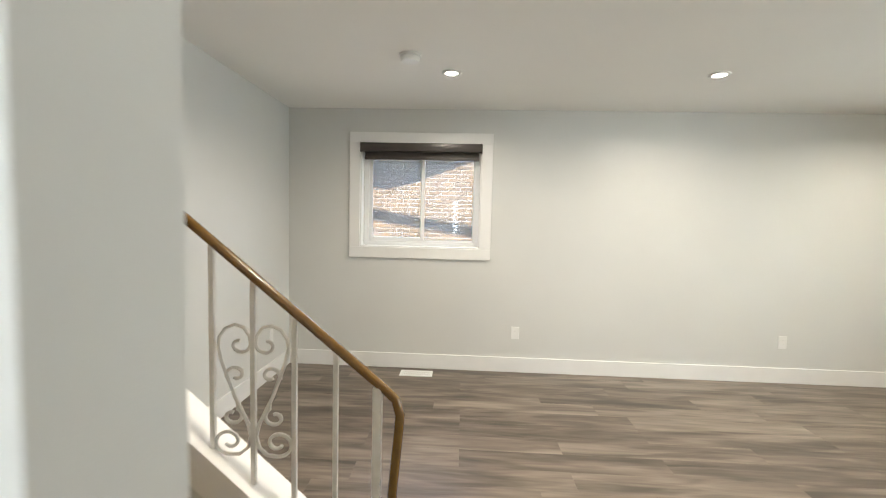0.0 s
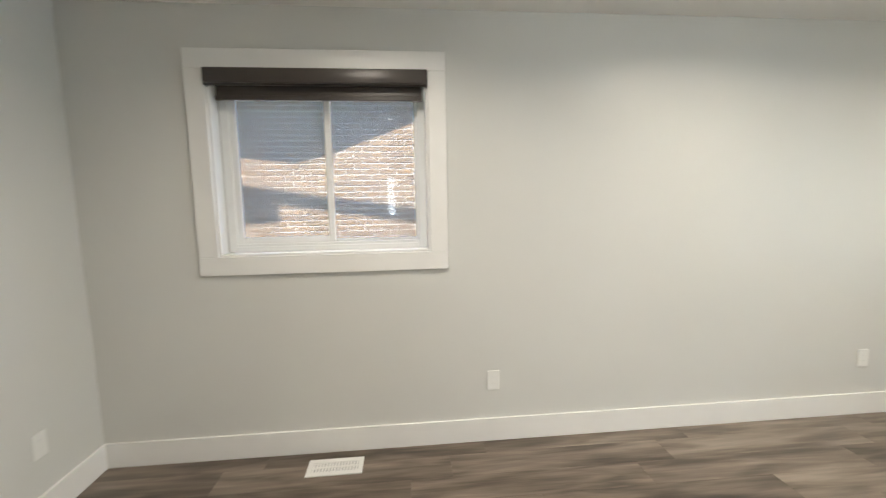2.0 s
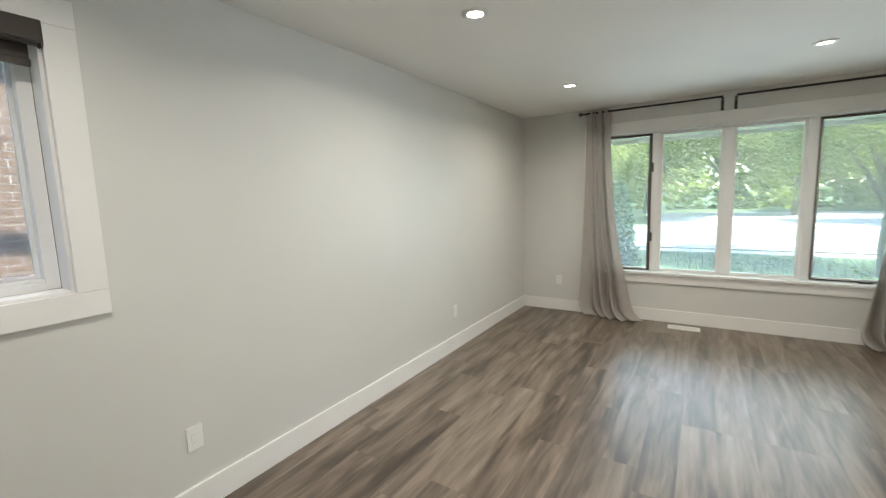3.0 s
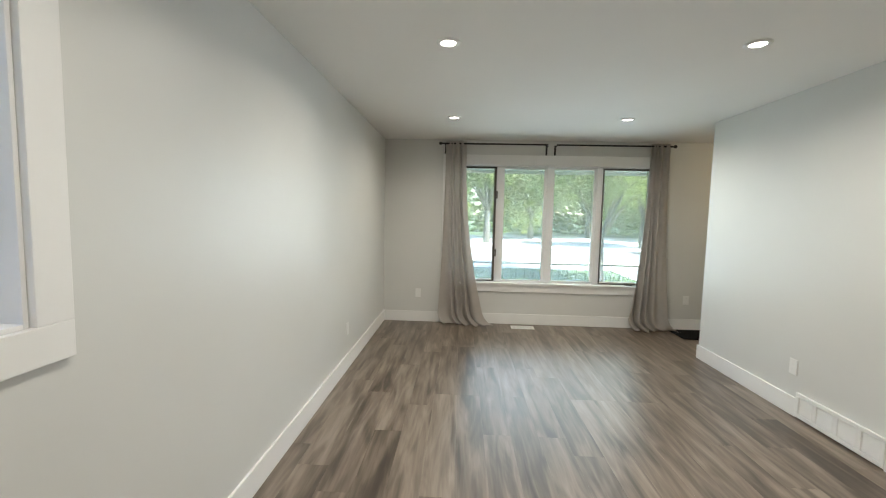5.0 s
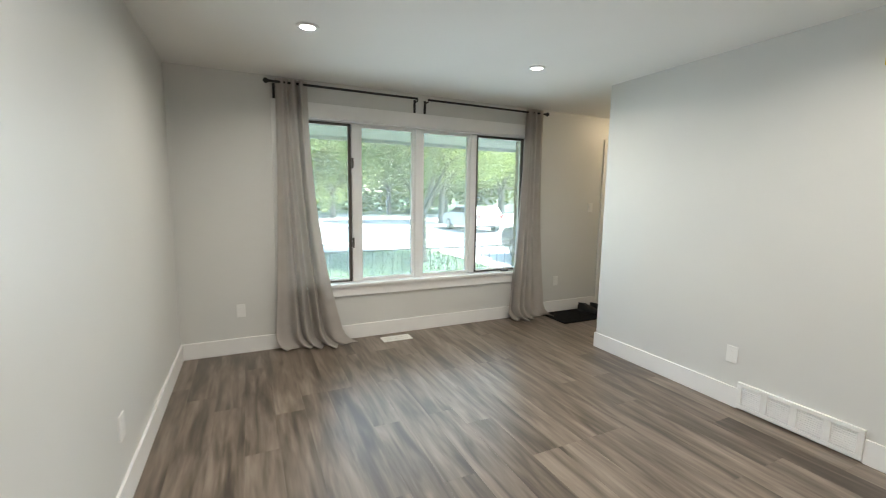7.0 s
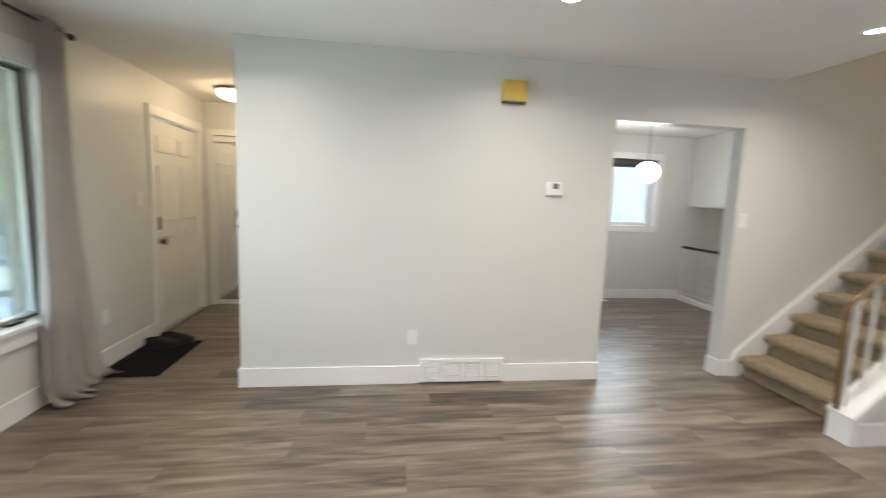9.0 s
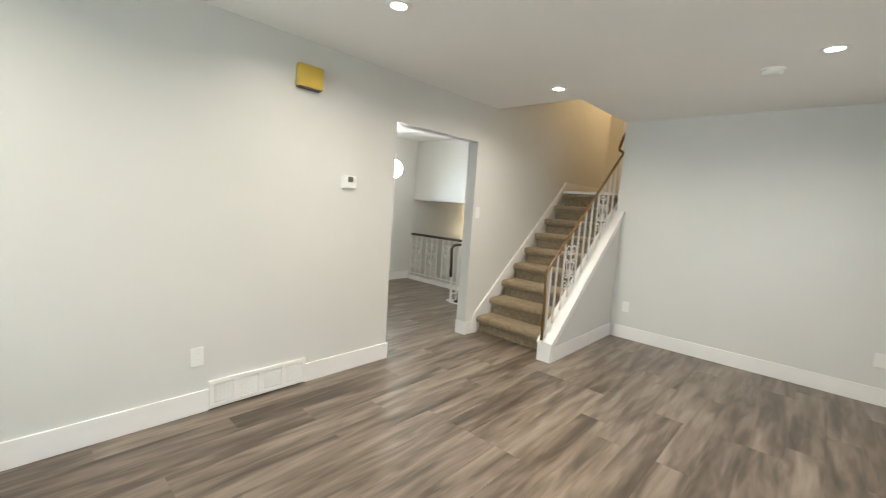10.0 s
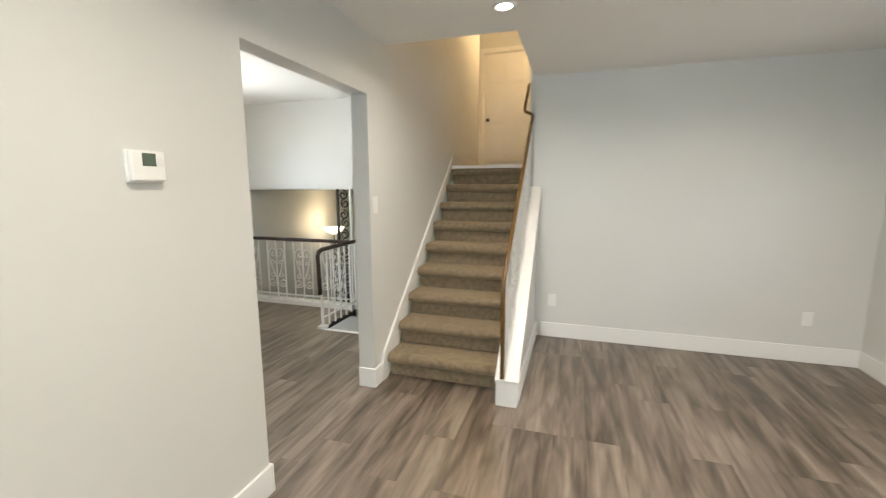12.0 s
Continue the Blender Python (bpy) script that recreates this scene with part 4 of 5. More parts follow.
def shoe(cx, cy, turn, label):
    o = thing("shoe", (0, 0, 0), label, "shoe", group="shoes on the mat")
    sole = bmesh.new()
    out = [(0.14 * math.cos(a) + 0.01, (0.046 + 0.010 * math.cos(a)) * math.sin(a)) for a in np.linspace(0, 2 * math.pi, 24, endpoint=False)]
    prism(sole, out, "z", 0.0, 0.024)
    part("sole", sole, M_SOLE, o, smooth=True)
    up = bmesh.new()
    rings = []
    for z, sx, sy, dx in ((0.024, 1.0, 1.0, 0), (0.045, 0.98, 1.0, -0.004), (0.065, 0.82, 0.9, -0.022), (0.082, 0.58, 0.75, -0.052), (0.098, 0.42, 0.66, -0.076), (0.100, 0.34, 0.52, -0.078), (0.07, 0.30, 0.46, -0.078)):
        rings.append([up.verts.new(((u - 0.01) * sx + 0.01 + dx, v * sy, z)) for u, v in out])
    for a, b in zip(rings, rings[1:]):
        for i in range(24):
            up.faces.new((a[i], a[(i + 1) % 24], b[(i + 1) % 24], b[i]))
    up.faces.new(rings[-1])
    part("upper", up, M_SHOE, o, smooth=True)
    lc = bmesh.new()
    for k in range(4):
        xx = 0.0 + k * 0.022
        zz = 0.088 - k * 0.010
        tube(lc, [(xx, -0.026, zz - 0.006), (xx, 0, zz + 0.004), (xx, 0.026, zz - 0.006)], 0.003, 6)
    part("laces", lc, M_SOLE, o)
    o.matrix_basis = pose(cx, cy, 0.010, 0, 0, turn)
    return o


shoe(6.16, -4.34, 200, "black low shoe on the door mat")
shoe(6.10, -4.46, 188, "black low shoe at the mat's edge")

dm = thing("dome_light", (5.79, -5.15, H - 0.1), "lit frosted dome ceiling lamp in the entry", "ceiling lamp")
part("base_ring", lathe(bmesh.new(), [(0.0005, 0), (0.165, 0), (0.168, -0.028), (0.150, -0.030)], (5.79, -5.15, H), 36), M_BRUSHED, dm, smooth=True)
o = part("glass_bowl", lathe(bmesh.new(), [(0.150, -0.030), (0.146, -0.055), (0.120, -0.085), (0.075, -0.105), (0.0005, -0.112)], (5.79, -5.15, H), 36), M_DOME, dm, "glowing frosted glass bowl", True)
o.visible_shadow = False

# ---------------------------------------------------------------- kitchen and lower room
pl = thing("pendant_lamp", (1.15, -5.2, H), "lit white globe pendant on a thin cord", "pendant lamp")
part("canopy", lathe(bmesh.new(), [(0.0005, 0), (0.06, 0), (0.055, -0.02), (0.0005, -0.025)], (1.15, -5.2, H)), M_NICKEL, pl, smooth=True)
part("cord", cyl(bmesh.new(), (1.15, -5.2, H - 0.02), (1.15, -5.2, 1.90), 0.004, seg=8), M_IRONB, pl)
bm = bmesh.new()
bmesh.ops.create_uvsphere(bm, u_segments=28, v_segments=16, radius=0.125, matrix=pose(1.15, -5.2, 1.80))
part("globe", bm, M_GLOBE, pl, "glowing white glass globe", True).visible_shadow = False

fl = thing("torchiere_lamp", (-1.95, -5.98, -1.05), "lit floor lamp with an upturned glass bowl", "floor lamp")
part("foot", lathe(bmesh.new(), [(0.0005, 0), (0.13, 0), (0.13, 0.015), (0.03, 0.04), (0.0005, 0.045)], (-1.95, -5.98, -1.05)), M_BRONZE, fl, smooth=True)
part("pole", cyl(bmesh.new(), (-1.95, -5.98, -1.02), (-1.95, -5.98, 0.66), 0.012, seg=12), M_BRONZE, fl, smooth=True)
part("bowl", lathe(bmesh.new(), [(0.03, 0.64), (0.09, 0.665), (0.15, 0.71), (0.165, 0.745), (0.158, 0.745), (0.085, 0.675), (0.03, 0.65)], (-1.95, -5.98, 0.03)), M_BOWL, fl, "glowing glass bowl", True).visible_shadow = False


def level_railing(name, p0, p1, label, scrolls, end_drop):
    """Level guard rail from p0 to p1 (x, y): dark handrail, white bars, bottom rail and scrolls."""
    a, b = Vector((*p0, 0)), Vector((*p1, 0))
    d = (b - a).normalized()
    length = (b - a).length
    o = thing(name, (*p0, 0), label, "railing")
    hr = [a + Vector((0, 0, 0.80)), b + Vector((0, 0, 0.80))]
    if end_drop:
        hr = [a + Vector((0, 0, 0.36)) - d * 0.03, a + Vector((0, 0, 0.6)) - d * 0.035, a + Vector((0, 0, 0.76)) - d * 0.045, a + Vector((0, 0, 0.795)) - d * 0.02] + [a + Vector((0, 0, 0.81)) + d * 0.03, b + Vector((0, 0, 0.81))]
    part("handrail", tube(bmesh.new(), hr, 0.021, 10), M_RAILD, o, "dark brown handrail", True)
    part("bottom_rail", tube(bmesh.new(), [a + Vector((0, 0, 0.11)), b + Vector((0, 0, 0.11))], 0.009, 6), M_IRONW, o)
    n = max(2, round(length / 0.125))
    for k in range(n + 1):
        p = a + d * (length * k / n)
        r = 0.012 if k in (0, n) else 0.0075
        part("post" if k in (0, n) else "baluster", box(p.x - r, p.x + r, p.y - r, p.y + r, 0.0, 0.80, 0.002), M_IRONW, o)
    part("foot_plate", box(a.x - 0.04, a.x + 0.04, a.y - 0.04, a.y + 0.04, 0.0, 0.03, 0.004), M_IRONW, o)
    for k in scrolls:
        c = a + d * (length * k / n)
        scroll_panel(o, lambda u, v, c=c: c + d * u + Vector((0, 0, 0.20 + v * 1.0)))
    return o


level_railing("guard_railing", (XR + 0.04, -4.70), (XR + 0.04, YK + 0.03), "white iron guard railing over the lower room", (2, 5, 8, 11), False)
level_railing("guard_railing", (0.45, -4.63), (XR + 0.04, -4.63), "white iron railing beside the steps down", (3,), True)
solo("floor_edge_curb", box(XR - 0.02, XR + 0.10, YK, -4.66, -0.12, 0.055, 0.004), M_TRIM, "white painted curb along the floor edge", "trim", kind="structure")
low = thing("lower_steps", (0.3, -4.15, -1.05), "grey carpeted steps down to the lower room", "stairs", kind="structure")
for i in range(5):
    x1 = 0.47 - (0.31 + 0.24 * i if i else 0.0)
    part("carpeted_step", box(-0.08 if i == 0 else x1 - 0.24, x1, -4.62, YS - WT - 0.002, -1.05, -0.03 - 0.19 * i, 0.01), M_GREYCARPET, low)
part("floor_nosing", box(0.455, 0.50, -4.62, YS - WT - 0.002, -0.03, 0.004, 0.003), M_TRIM, low)
# iron ornamental column
ic = thing("iron_column", (-0.33, -4.74, 0), "ornamental iron column with scrolls below the bulkhead", "column")
for dy in (-0.085, 0.085):
    part("upright", box(-0.345, -0.315, -4.80 + dy - 0.012, -4.80 + dy + 0.012, -0.12, 1.41, 0.002), M_IRONW if dy > 0 else M_IRONB, ic)
for k in range(6):
    zb = 0.02 + k * 0.232
    bm = bmesh.new()
    for s, c in ((1, 0.06), (-1, 0.16)):
        tube(bm, [(-0.33, -4.80 + s * u, zb + v) for u, v in spiral(0.012, c, 0.058, 0.016, math.pi * 0.5, 1.3)], 0.010, 6)
    part("scroll", bm, M_IRONB, ic, "black iron scroll", True)

# ---------------------------------------------------------------- outdoors
GZ = -0.62                                   # lawn level
solo("ground", box(-600, 900, -700, 700, GZ - 0.5, GZ), M_GRASS, "green lawn reaching to the horizon", "lawn", kind="structure")
solo("pavement", box(17.3, 18.6, -60, 60, GZ, GZ + 0.03, 0.01), M_CONC, "pale concrete pavement along the street", "pavement", kind="structure")
solo("road", box(19.15, 27.5, -120, 120, GZ - 0.02, GZ + 0.012), M_ROAD, "light grey asphalt street", "road", kind="structure")
solo("kerb", box(18.9, 19.15, -120, 120, GZ, GZ + 0.13, 0.02), M_CONC, "pale concrete kerb", "kerb", kind="structure")
solo("far_kerb", box(27.5, 27.75, -120, 120, GZ, GZ + 0.13, 0.02), M_CONC, "pale concrete kerb", "kerb", kind="structure")
solo("driveway", box(8.2, 17.3, -11.5, -6.9, GZ, GZ + 0.02), M_CONC, "pale concrete driveway", "driveway", kind="structure")
solo("far_driveway", box(27.75, 46, -34, 1, GZ, GZ + 0.015), M_CONC, "pale paved lot across the street", "driveway", kind="structure")

porch = thing("porch", (7.4, -2.8, GZ), "covered front porch with pale ribbed soffit", "porch", kind="structure")
part("slab", box(XE + 0.24, 8.15, -6.1, 0.2, GZ, -0.14, 0.01), M_CONC, porch, "concrete porch slab")
for k in range(14):
    ya = -6.3 + k * 0.5
    part("soffit_panel", box(XE + 0.24, 9.40, ya + 0.004, ya + 0.496, 2.36, 2.375), M_SOFFIT, porch, "pale blue-grey soffit panel")
part("fascia", box(9.40, 9.44, -6.4, 0.8, 2.30, 2.50), M_SIDING, porch, "white fascia board")
part("porch_roof", box(XE + 0.24, 9.44, -6.4, 0.8, 2.50, 2.62), M_ROOF, porch)
pr = thing("porch_railing", (8.05, -2.5, -0.14), "thin dark iron porch railing", "railing")
part("top_rail", box(8.03, 8.06, -6.0, 0.1, 0.63, 0.645), M_RAILG, pr)
part("bottom_rail", box(8.035, 8.055, -6.0, 0.1, -0.05, -0.035), M_RAILG, pr)
for k in range(42):
    yy = -5.98 + k * 0.148
    part("baluster", box(8.040, 8.050, yy - 0.0045, yy + 0.0045, -0.14, 0.63), M_RAILG, pr)


def leaf_cloud(bm, centres, n, size, rnd):
    """n small leaves scattered through lumps (x, y, z, rx, ry, rz)."""
    weights = [c[3] * c[4] * c[5] for c in centres]
    picks = rnd.choices(centres, weights, k=n)
    for c in picks:
        th_, u, w = rnd.uniform(0, 6.283), rnd.uniform(-1, 1), rnd.uniform(0.35, 1.0) ** 0.6
        s = math.sqrt(1 - u * u)
        p = Vector((c[0] + c[3] * w * s * math.cos(th_), c[1] + c[4] * w * s * math.sin(th_), c[2] + c[5] * w * u))
        a = Vector((rnd.uniform(-1, 1), rnd.uniform(-1, 1), rnd.uniform(-0.6, 0.6))).normalized()
        b = a.cross(Vector((rnd.uniform(-1, 1), rnd.uniform(-1, 1), rnd.uniform(-1, 1)))).normalized()
        sz = size * rnd.uniform(0.6, 1.3)
        v = [bm.verts.new(p + a * (sz * i) + b * (sz * 0.55 * j)) for i, j in ((-1, 0), (0, -1), (1, 0), (0, 1))]
        bm.faces.new(v)
    return bm


def tree(name, x, y, h, crown_r, crown_z, seed, leaves, size, material, label, trunk_r=0.17):
    rnd = random.Random(seed)
    o = thing(name, (x, y, GZ), label, "tree")
    bm = bmesh.new()
    fork = Vector((x + 0.05, y, GZ + h * 0.27))
    tube(bm, [(x, y, GZ), (x + 0.02, y + 0.02, GZ + h * 0.12), fork], lambda s: trunk_r * (1.25 - 0.35 * s), 10)
    ends = []
    for k in range(6):
        a = k * 1.047 + rnd.uniform(-0.3, 0.3)
        r = crown_r * rnd.uniform(0.45, 0.8)
        e = Vector((x + r * math.cos(a), y + r * math.sin(a), crown_z + rnd.uniform(-0.2, 0.5) * crown_r))
        m = fork.lerp(e, 0.5) + Vector((0, 0, 0.12 * h * rnd.uniform(0.3, 1)))
        tube(bm, [fork, fork.lerp(m, 0.5) + Vector((0, 0, 0.1)), m, e], lambda s: trunk_r * (0.6 - 0.52 * s), 7)
        ends.append(e)
        for q in range(2):
            e2 = m + Vector((rnd.uniform(-1, 1), rnd.uniform(-1, 1), rnd.uniform(0.1, 0.8))) * crown_r * 0.5
            tube(bm, [m, m.lerp(e2, 0.5) + Vector((0, 0, 0.08)), e2], lambda s: trunk_r * (0.25 - 0.2 * s), 6)
            ends.append(e2)
    part("trunk", bm, M_BARK, o, smooth=True)
    lumps = [(e.x, e.y, e.z, *(crown_r * rnd.uniform(0.28, 0.5) for _ in range(2)), crown_r * rnd.uniform(0.2, 0.36)) for e in ends]
    lumps += [(x + rnd.uniform(-0.5, 0.5) * crown_r, y + rnd.uniform(-0.5, 0.5) * crown_r, crown_z + rnd.uniform(0.1, 0.9) * crown_r, crown_r * 0.45, crown_r * 0.45, crown_r * 0.35) for _ in range(6)]
    part("crown", leaf_cloud(bmesh.new(), lumps, leaves, size, rnd), material, o)
    return o


tree("tree", 14.2, -5.45, 5.2, 3.0, 2.7, 5, 44000, 0.046, M_LEAFY, "broad young street tree with yellow-green leaves", 0.135)
for i, (tx, ty, th2, cr) in enumerate(((30, 5.5, 8, 4.2), (33, -3.0, 9, 4.6), (31, -14, 8, 4.0), (36, 14, 10, 5), (38, -24, 10, 5), (29, 22, 9, 4.6), (40, -7.5, 8, 5.0), (43, 2.5, 9, 5.4), (39, 8.5, 8, 4.8), (44, -14, 9, 5.2), (47, -22, 9, 5.4), (46, -29, 9, 5.0))):
    tree("tree", tx, ty, th2, cr, GZ + th2 * (0.62 if i < 6 else 0.42), 20 + i, 17000, 0.16, M_LEAF if i % 2 else M_LEAFY, "large leafy tree across the street", 0.24)
sh = thing("cedar_shrub", (10.6, -0.45, GZ), "dense dark green cedar shrub", "shrub")
rnd = random.Random(4)
part("stem", cyl(bmesh.new(), (10.6, -0.45, GZ), (10.6, -0.45, 0.8), 0.05, 0.02, 8), M_BARK, sh)
part("crown", leaf_cloud(bmesh.new(), [(10.6, -0.45, GZ + 0.3 + 0.28 * k, 0.52 - 0.05 * k, 0.52 - 0.05 * k, 0.35) for k in range(7)], 5200, 0.055, rnd), M_LEAFD, sh)
rnd = random.Random(9)
bm = bmesh.new()
lumps = [(52 + rnd.uniform(-2, 6), -70 + k * 4.2, GZ + rnd.uniform(1.0, 5), rnd.uniform(3, 5), rnd.uniform(3, 5), rnd.uniform(2.5, 4.5)) for k in range(36)]
lumps += [(56 + rnd.uniform(-2, 4), -70 + k * 4.2, GZ + rnd.uniform(3, 7), 4, 4, 3) for k in range(36)]
solo("far_woods", leaf_cloud(bm, lumps, 42000, 0.45, rnd), M_LEAFY, "distant belt of leafy green trees", "woods", kind="stuff")
rnd = random.Random(14)
bm = bmesh.new()
for _ in range(14000):
    gx, gy = rnd.uniform(9.0, 17.2), rnd.uniform(-8.0, 6.0)
    if gy < -6.9:
        continue
    hgt, a = rnd.uniform(0.04, 0.09), rnd.uniform(0, 3.14)
    v = [bm.verts.new((gx + math.cos(a) * s, gy + math.sin(a) * s, GZ + z)) for s, z in ((-0.012, -0.005), (0.012, -0.005), (0.02, hgt))]
    bm.faces.new(v)
solo("grass", bm, M_BLADE, "short green grass blades of the lawn", "grass", kind="stuff")


def car(name, x, y, turn, paint, label, h=1.68, length=4.6):
    """A sport utility car along x at the origin, then turned."""
    o = thing(name, (0, 0, 0), label, "car")
    L2 = length / 2
    side = [(-L2, 0.42), (-L2 + 0.03, 0.98), (-L2 + 0.22, 1.06), (-L2 + 0.50, h - 0.06), (-L2 + 0.75, h), (0.35, h), (0.62, h - 0.05), (1.28, 1.07), (L2 - 0.15, 0.96), (L2, 0.80), (L2, 0.40), (L2 - 0.3, 0.28), (-L2 + 0.3, 0.28)]
    bm = bmesh.new()
    rings = []
    for yy, k in ((-0.92, 0.0), (-0.86, 1.0), (0.86, 1.0), (0.92, 0.0)):
        rings.append([bm.verts.new((u * (1.0 if k else 0.985), yy * (1 - 0.17 * max(0, v - 1.05) / (h - 1.05)), v if k else 0.30 + (v - 0.30) * 0.96)) for u, v in side])
    for a, b in zip(rings, rings[1:]):
        for i in range(len(side)):
            bm.faces.new((a[i], a[(i + 1) % len(side)], b[(i + 1) % len(side)], b[i]))
    bm.faces.new(rings[0])
    bm.faces.new(rings[-1][::-1])
    bmesh.ops.recalc_face_normals(bm, faces=bm.faces)
    body = part("body", bm, paint, o)
    for s in (-1, 1):
        for u0, u1, t0, t1 in ((-L2 + 0.42, -0.42, -L2 + 0.62, -0.42), (-0.36, 1.12, -0.36, 0.60)):
            g = bmesh.new()
            yb, yt = s * 0.912, s * 0.800
            vs = [g.verts.new(p) for p in ((u0, yb, 1.09), (u1, yb, 1.09), (t1, yt, h - 0.12), (t0, yt, h - 0.12))]
            g.faces.new(vs)
            bmesh.ops.solidify(g, geom=g.faces[:], thickness=0.012)
            part("side_window", g, M_CARGLASS, body)
        for u in (-L2 + 0.85, L2 - 0.88):
            w = part("wheel", cyl(bmesh.new(), (u, s * 0.70, 0.34), (u, s * 0.935, 0.34), 0.34, seg=26), M_TYRE, o, smooth=True)
            part("rim", cyl(bmesh.new(), (u, s * 0.93, 0.34), (u, s * 0.945, 0.34), 0.22, seg=20), M_RIM, w)
        part("headlight", box(L2 - 0.10, L2 + 0.008, s * 0.60 - 0.17, s * 0.60 + 0.17, 0.74, 0.87, 0.02), M_RIM, o)
        part("tail_light", box(-L2 - 0.008, -L2 + 0.06, s * 0.72 - 0.10, s * 0.72 + 0.10, 0.80, 1.0, 0.015), mat("red_lens", (0.25, 0.01, 0.01), 0.3), o)
    g = bmesh.new()
    g.faces.new([g.verts.new(p) for p in ((0.68, -0.72, h - 0.09), (1.24, -0.80, 1.10), (1.24, 0.80, 1.10), (0.68, 0.72, h - 0.09))])
    bmesh.ops.solidify(g, geom=g.faces[:], thickness=0.012)
    bmesh.ops.translate(g, verts=g.verts, vec=(0.015, 0, 0.012))
    part("windscreen", g, M_CARGLASS, body)
    o.matrix_basis = pose(x, y, GZ + 0.02, 0, 0, turn)
    return o


car("parked_car", 12.3, -9.5, 0, M_CAR, "dark blue sport utility car parked on the driveway")
car("parked_car", 24.6, -13.0, 0, M_CARW, "white car parked across the street, seen from behind", 1.5, 4.4)


def house(name, x, y, turn, w, d, h, label, material):
    o = thing(name, (0, 0, 0), label, "house")
    part("wall", box(0, d, -w / 2, w / 2, 0, h), material, o)
    prism(bm := bmesh.new(), [(-w / 2 - 0.4, h), (w / 2 + 0.4, h), (0, h + w * 0.28)], "x", -0.4, d + 0.4)
    part("roof", bm, M_ROOF, o)
    for yy in (-w * 0.3, w * 0.3):
        fr = part("window", box(-0.05, 0.02, yy - 0.75, yy + 0.75, 0.9, 2.2), M_TRIM, o)
        part("pane", box(-0.07, -0.04, yy - 0.66, yy + 0.66, 0.98, 2.12), M_CARGLASS, fr)
    part("door", box(-0.06, 0.02, -0.5, 0.5, 0.0, 2.1), M_DOOR, o)
    o.matrix_basis = pose(x, y, GZ, 0, 0, turn)
    return o


house("bungalow", 50, -36, 0, 13, 9, 3.0, "pale bungalow across the street", M_SIDING)
house("bungalow", 48, 13, 0, 13, 9, 3.0, "brick bungalow across the street", M_BRICK)

# neighbour to the south, seen through the kitchen window
nb = thing("neighbour_house_south", (0, -10.4, GZ), "pale sided house beyond the kitchen window", "house")
for k in range(22):
    part("siding_board", prism(bmesh.new(), [(-10.4, GZ + k * 0.2), (-10.368, GZ + k * 0.2), (-10.39, GZ + k * 0.2 + 0.2), (-10.4, GZ + k * 0.2 + 0.2)], "x", -7, 6), M_SIDING, nb)
part("wall", box(-7, 6, -16, -10.4, GZ, 7.8), M_SIDING, nb)
part("roof", box(-7.4, 6.4, -16.4, -10.0, 7.8, 8.0), M_ROOF, nb)

# back yard seen through the sliding window: fence, shed, tree
fence = thing("wood_fence", (-9, 6, GZ), "weathered wooden board fence", "fence")
for k in range(60):
    yy = 0.5 + k * 0.16
    part("board", box(-12.02, -12.0, yy, yy + 0.15, GZ, GZ + 1.75), M_FENCE, fence)
shed = thing("garden_shed", (-16, 4.5, GZ), "white sided garden shed beyond the fence", "shed")
part("wall", box(-18, -15, 2.0, 8.0, GZ, 1.7), M_SIDING, shed)
prism(bm := bmesh.new(), [(-18.3, 1.7), (-14.7, 1.7), (-16.5, 2.7)], "y", 1.7, 8.3)
part("roof", bm, M_SIDING, shed)
tree("tree", -20, 10.5, 8, 4.0, 4.6, 61, 4200, 0.2, M_LEAF, "large leafy tree in the back yard", 0.22)
tree("tree", -22, 2.5, 8, 4.0, 4.4, 62, 4200, 0.2, M_LEAFY, "large leafy tree in the back yard", 0.22)

# unseen bar and block added above our roof to shadow the neighbour's bricks
shadow_bar = thing("roof_shadow_bar", (1.0, 0.40, UP_H + 0.3), "unseen sloping bar added above the roof to cast a shadow", "pipe rail")
bar_z = lambda x: 5.46 - 0.146 * (x + 1.2)
part("pipe", tube(bmesh.new(), [(-3.5, 0.40, bar_z(-3.5)), (0.4, 0.40, bar_z(0.4)), (4.3, 0.40, bar_z(4.3))], 0.062, 12), M_RIM, shadow_bar, smooth=True)
for px in (-3.5, 4.3):
    part("post", box(px - 0.03, px + 0.03, 0.37, 0.43, UP_H + 0.3, bar_z(px)), M_RIM, shadow_bar)
part("shadow_block", box(-2.36, -1.88, 0.36, 0.44, 5.27, 5.52, 0.02), M_RIM, shadow_bar)

# ---------------------------------------------------------------- neighbour's brick wall to the north
NY = 3.2
nh = thing("neighbour_house_north", (2.0, NY, GZ), "sunlit buff brick house next door", "house")
nbw = part("wall", box(-2.2, 8.5, NY - 0.0015, NY + 3.0, GZ, 2.72), M_MORTAR, nh, "pale mortar behind the bricks")
# eave outline lies out of view; its angles are set to slant the wall's shade
prism(bm := bmesh.new(), [(-2.7, NY + 3.2), (-2.7, NY - 0.49), (-0.75, NY - 0.50), (-0.05, NY - 0.557), (0.53, NY - 0.46), (1.72, NY - 0.20), (2.1, NY - 0.12), (9.0, NY - 0.12), (9.0, NY + 3.2)], "z", 2.72, 2.84)
part("eave", bm, M_SIDING, nh, "white eave board, its unseen edge cut to shape the shade")
prism(bm := bmesh.new(), [(NY - 0.12, 2.84), (NY + 4, 2.84), (NY + 4, 4.4)], "x", -2.7, 9.0)
part("roof", bm, M_ROOF, nh)
NWX = (2.62, 3.62, 0.62, 1.98)           # the neighbour's window: x0, x1, z0, z1
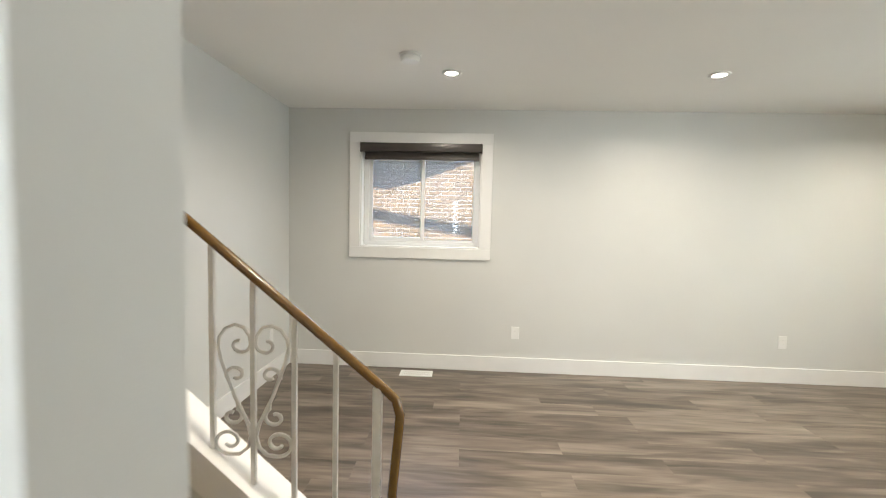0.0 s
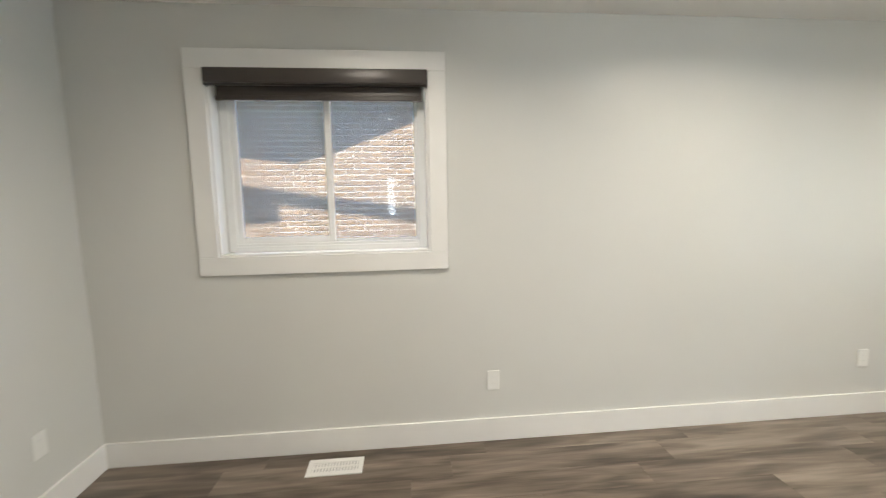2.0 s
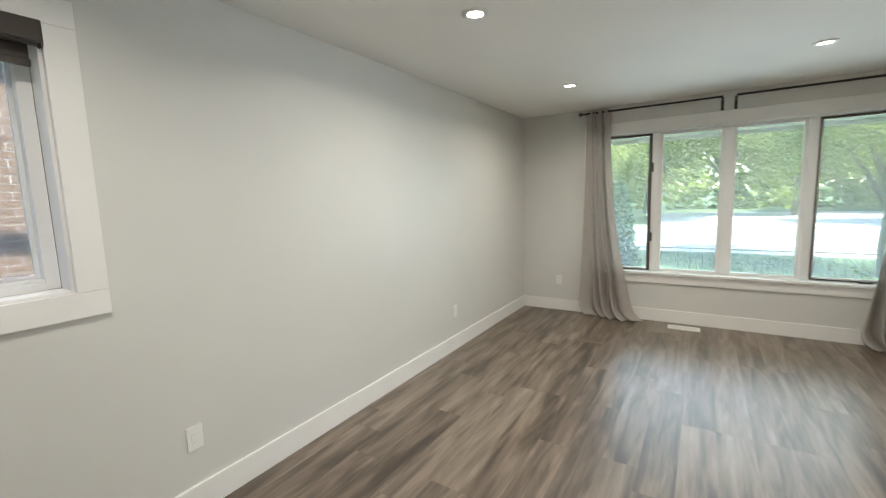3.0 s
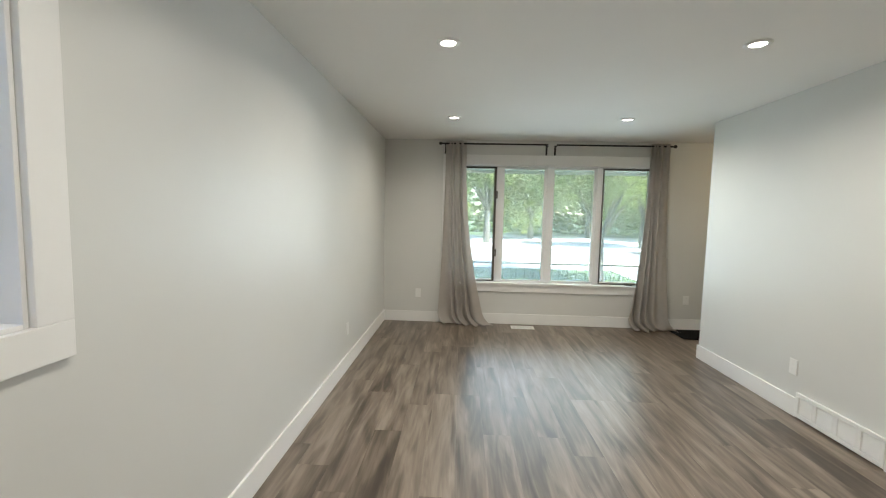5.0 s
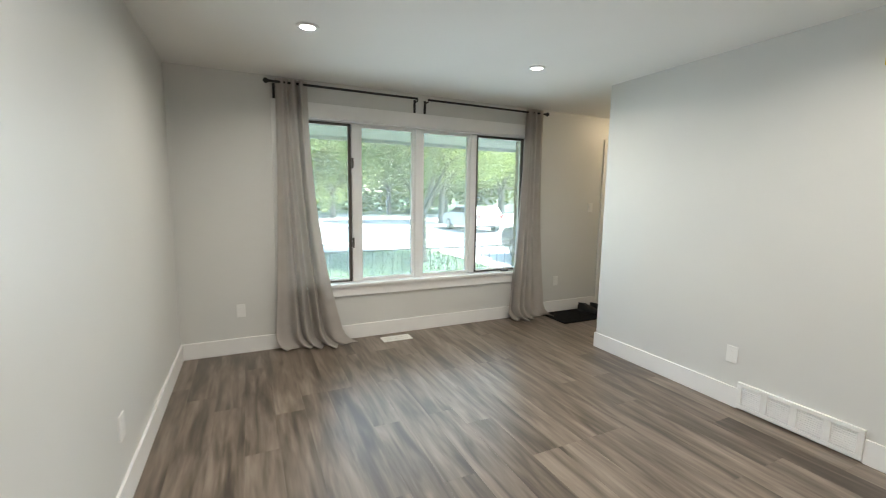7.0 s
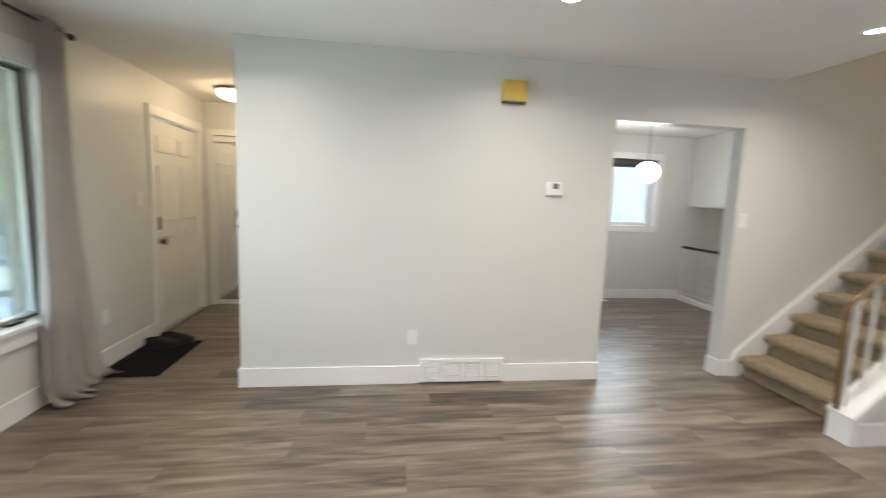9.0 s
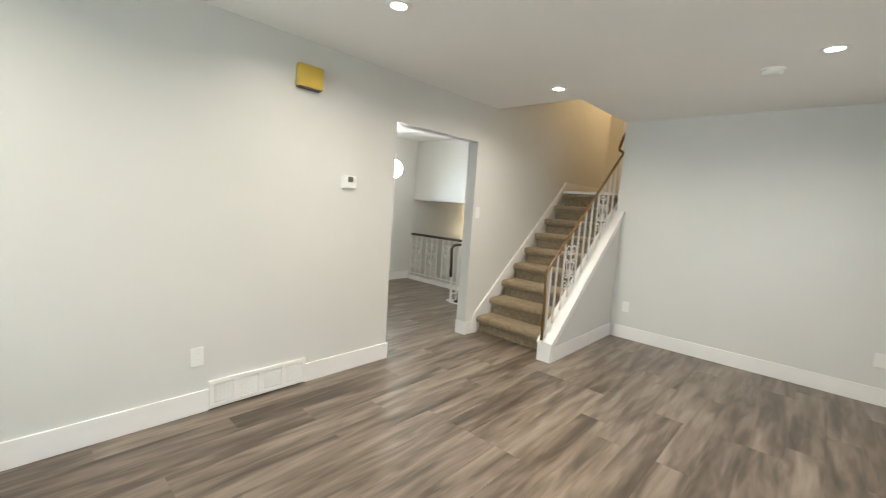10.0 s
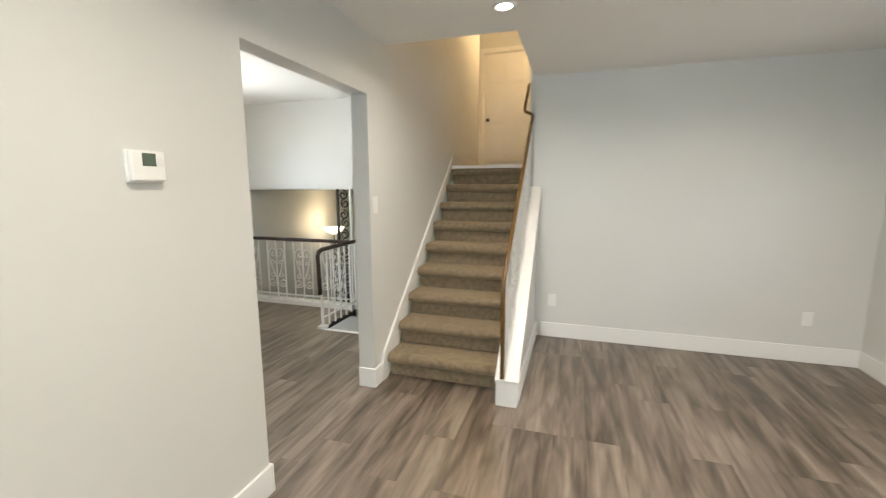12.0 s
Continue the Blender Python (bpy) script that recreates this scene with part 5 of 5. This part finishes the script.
nw = part("window", box(NWX[0], NWX[1], NY - 0.03, NY + 0.011, NWX[2] - 0.07, NWX[2]), M_TRIM, nh, "white window frame with dark blind")
for b in ((NWX[0], NWX[1], NWX[3], NWX[3] + 0.07), (NWX[0], NWX[0] + 0.07, NWX[2], NWX[3]), (NWX[1] - 0.07, NWX[1], NWX[2], NWX[3])):
    part("frame", box(b[0], b[1], NY - 0.03, NY + 0.011, b[2], b[3], 0.004), M_TRIM, nw)
part("dark_blind", box(NWX[0] + 0.07, NWX[1] - 0.07, NY - 0.008, NY + 0.011, NWX[2], NWX[3]), M_BLIND, nw)
BL, BHH, JT = 0.205, 0.060, 0.012


def brick_mesh(length):
    bm = bx(bmesh.new(), 0, length, 0, 0.03, 0, BHH, 0.0)
    bmesh.ops.bevel(bm, geom=[e for e in bm.edges if all(v.co.y < 0.001 for v in e.verts)], offset=0.004, segments=1, affect='EDGES')
    me = bpy.data.meshes.new("brick")
    bm.to_mesh(me)
    bm.free()
    me.materials.append(M_BRICK)
    return me


brick_full = brick_mesh(BL)
rest = bmesh.new()
rnd = random.Random(2)
made = 0
for row in range(64):
    z = GZ + 0.02 + row * (BHH + JT)
    if z > 2.65:
        break
    x = -2.2 + (0.5 * (BL + JT) if row % 2 else 0)
    while x + BL < 8.4:
        cx, cz = x + BL / 2, z + BHH / 2
        inside = NWX[0] - 0.12 < cx < NWX[1] + 0.12 and NWX[2] - 0.10 < cz < NWX[3] + 0.08
        if not inside and z > -0.2:
            if 0.05 < cx < 2.0 and 1.05 < cz < 2.45 and made < 300:
                b = new("brick", brick_full)
                b.parent = nbw
                b.matrix_parent_inverse = Matrix.Identity(4)
                b.location = (x, NY - 0.006 + rnd.uniform(-0.002, 0.002), z)
                made += 1
            else:
                bx(rest, x, x + BL, NY - 0.006, NY + 0.02, z, z + BHH)
        x += BL + JT
part("far_bricks", rest, M_BRICK, nbw)["kind"] = "stuff"

# bricks of our own wall at the side of the sliding window
skin = bpy.data.objects["wall_north_brick_skin"]
jamb_brick = bpy.data.meshes.new("brick")
bm = box(0.0, 0.010, 0.0, 0.115, 0.0, BHH, 0.002)
bm.to_mesh(jamb_brick)
bm.free()
jamb_brick.materials.append(M_BRICK)
for k in range(13):
    b = new("brick", jamb_brick)
    b.parent = skin
    b.location = (N_WIN[0] - 0.002, 0.176, N_WIN[2] + 0.004 + k * (BHH + JT))

# ---------------------------------------------------------------- floor planks
PW, PL, GAP = 0.180, 1.22, 0.0003
plank_meshes = {}


def plank_mesh(length, width):
    key = (round(length, 3), round(width, 3))
    if key not in plank_meshes:
        bm = bx(bmesh.new(), 0, key[0], 0, key[1], -0.0065, 0.0)
        bmesh.ops.bevel(bm, geom=[e for e in bm.edges if all(v.co.z > -0.001 for v in e.verts)], offset=0.0004, segments=1, affect='EDGES')
        me = bpy.data.meshes.new("plank")
        bm.to_mesh(me)
        bm.free()
        me.materials.append(M_PLANK)
        plank_meshes[key] = me
    return plank_meshes[key]


def lay(x0, x1, y0, y1, seed):
    """Planks along x over a rectangle, with staggered end joints."""
    rnd = random.Random(seed)
    y = y0
    while y < y1 - 0.02:
        w = min(PW, y1 - y)
        x = x0 - rnd.choice((0.15, 0.35, 0.56, 0.78, 0.98))
        while x < x1 - 0.005:
            a, b = max(x, x0), min(x + PL, x1)
            if b - a > 0.02:
                p = new("plank", plank_mesh(b - a - GAP, w - GAP))
                p.parent = floor
                p.location = (a, y, 0.0)
            x += PL
        y += w


lay(0.0, XE, YS, 0.0, 1)
lay(5.24, XE, YH, YS, 2)
lay(5.38, 6.28, YH - 0.5, YH, 5)
lay(K_DOOR[0], K_DOOR[1], YS - WT, YS, 3)
lay(0.47, 5.12, -4.66, YS - WT, 4)
lay(XR + 0.10, 5.12, YK, -4.66, 6)
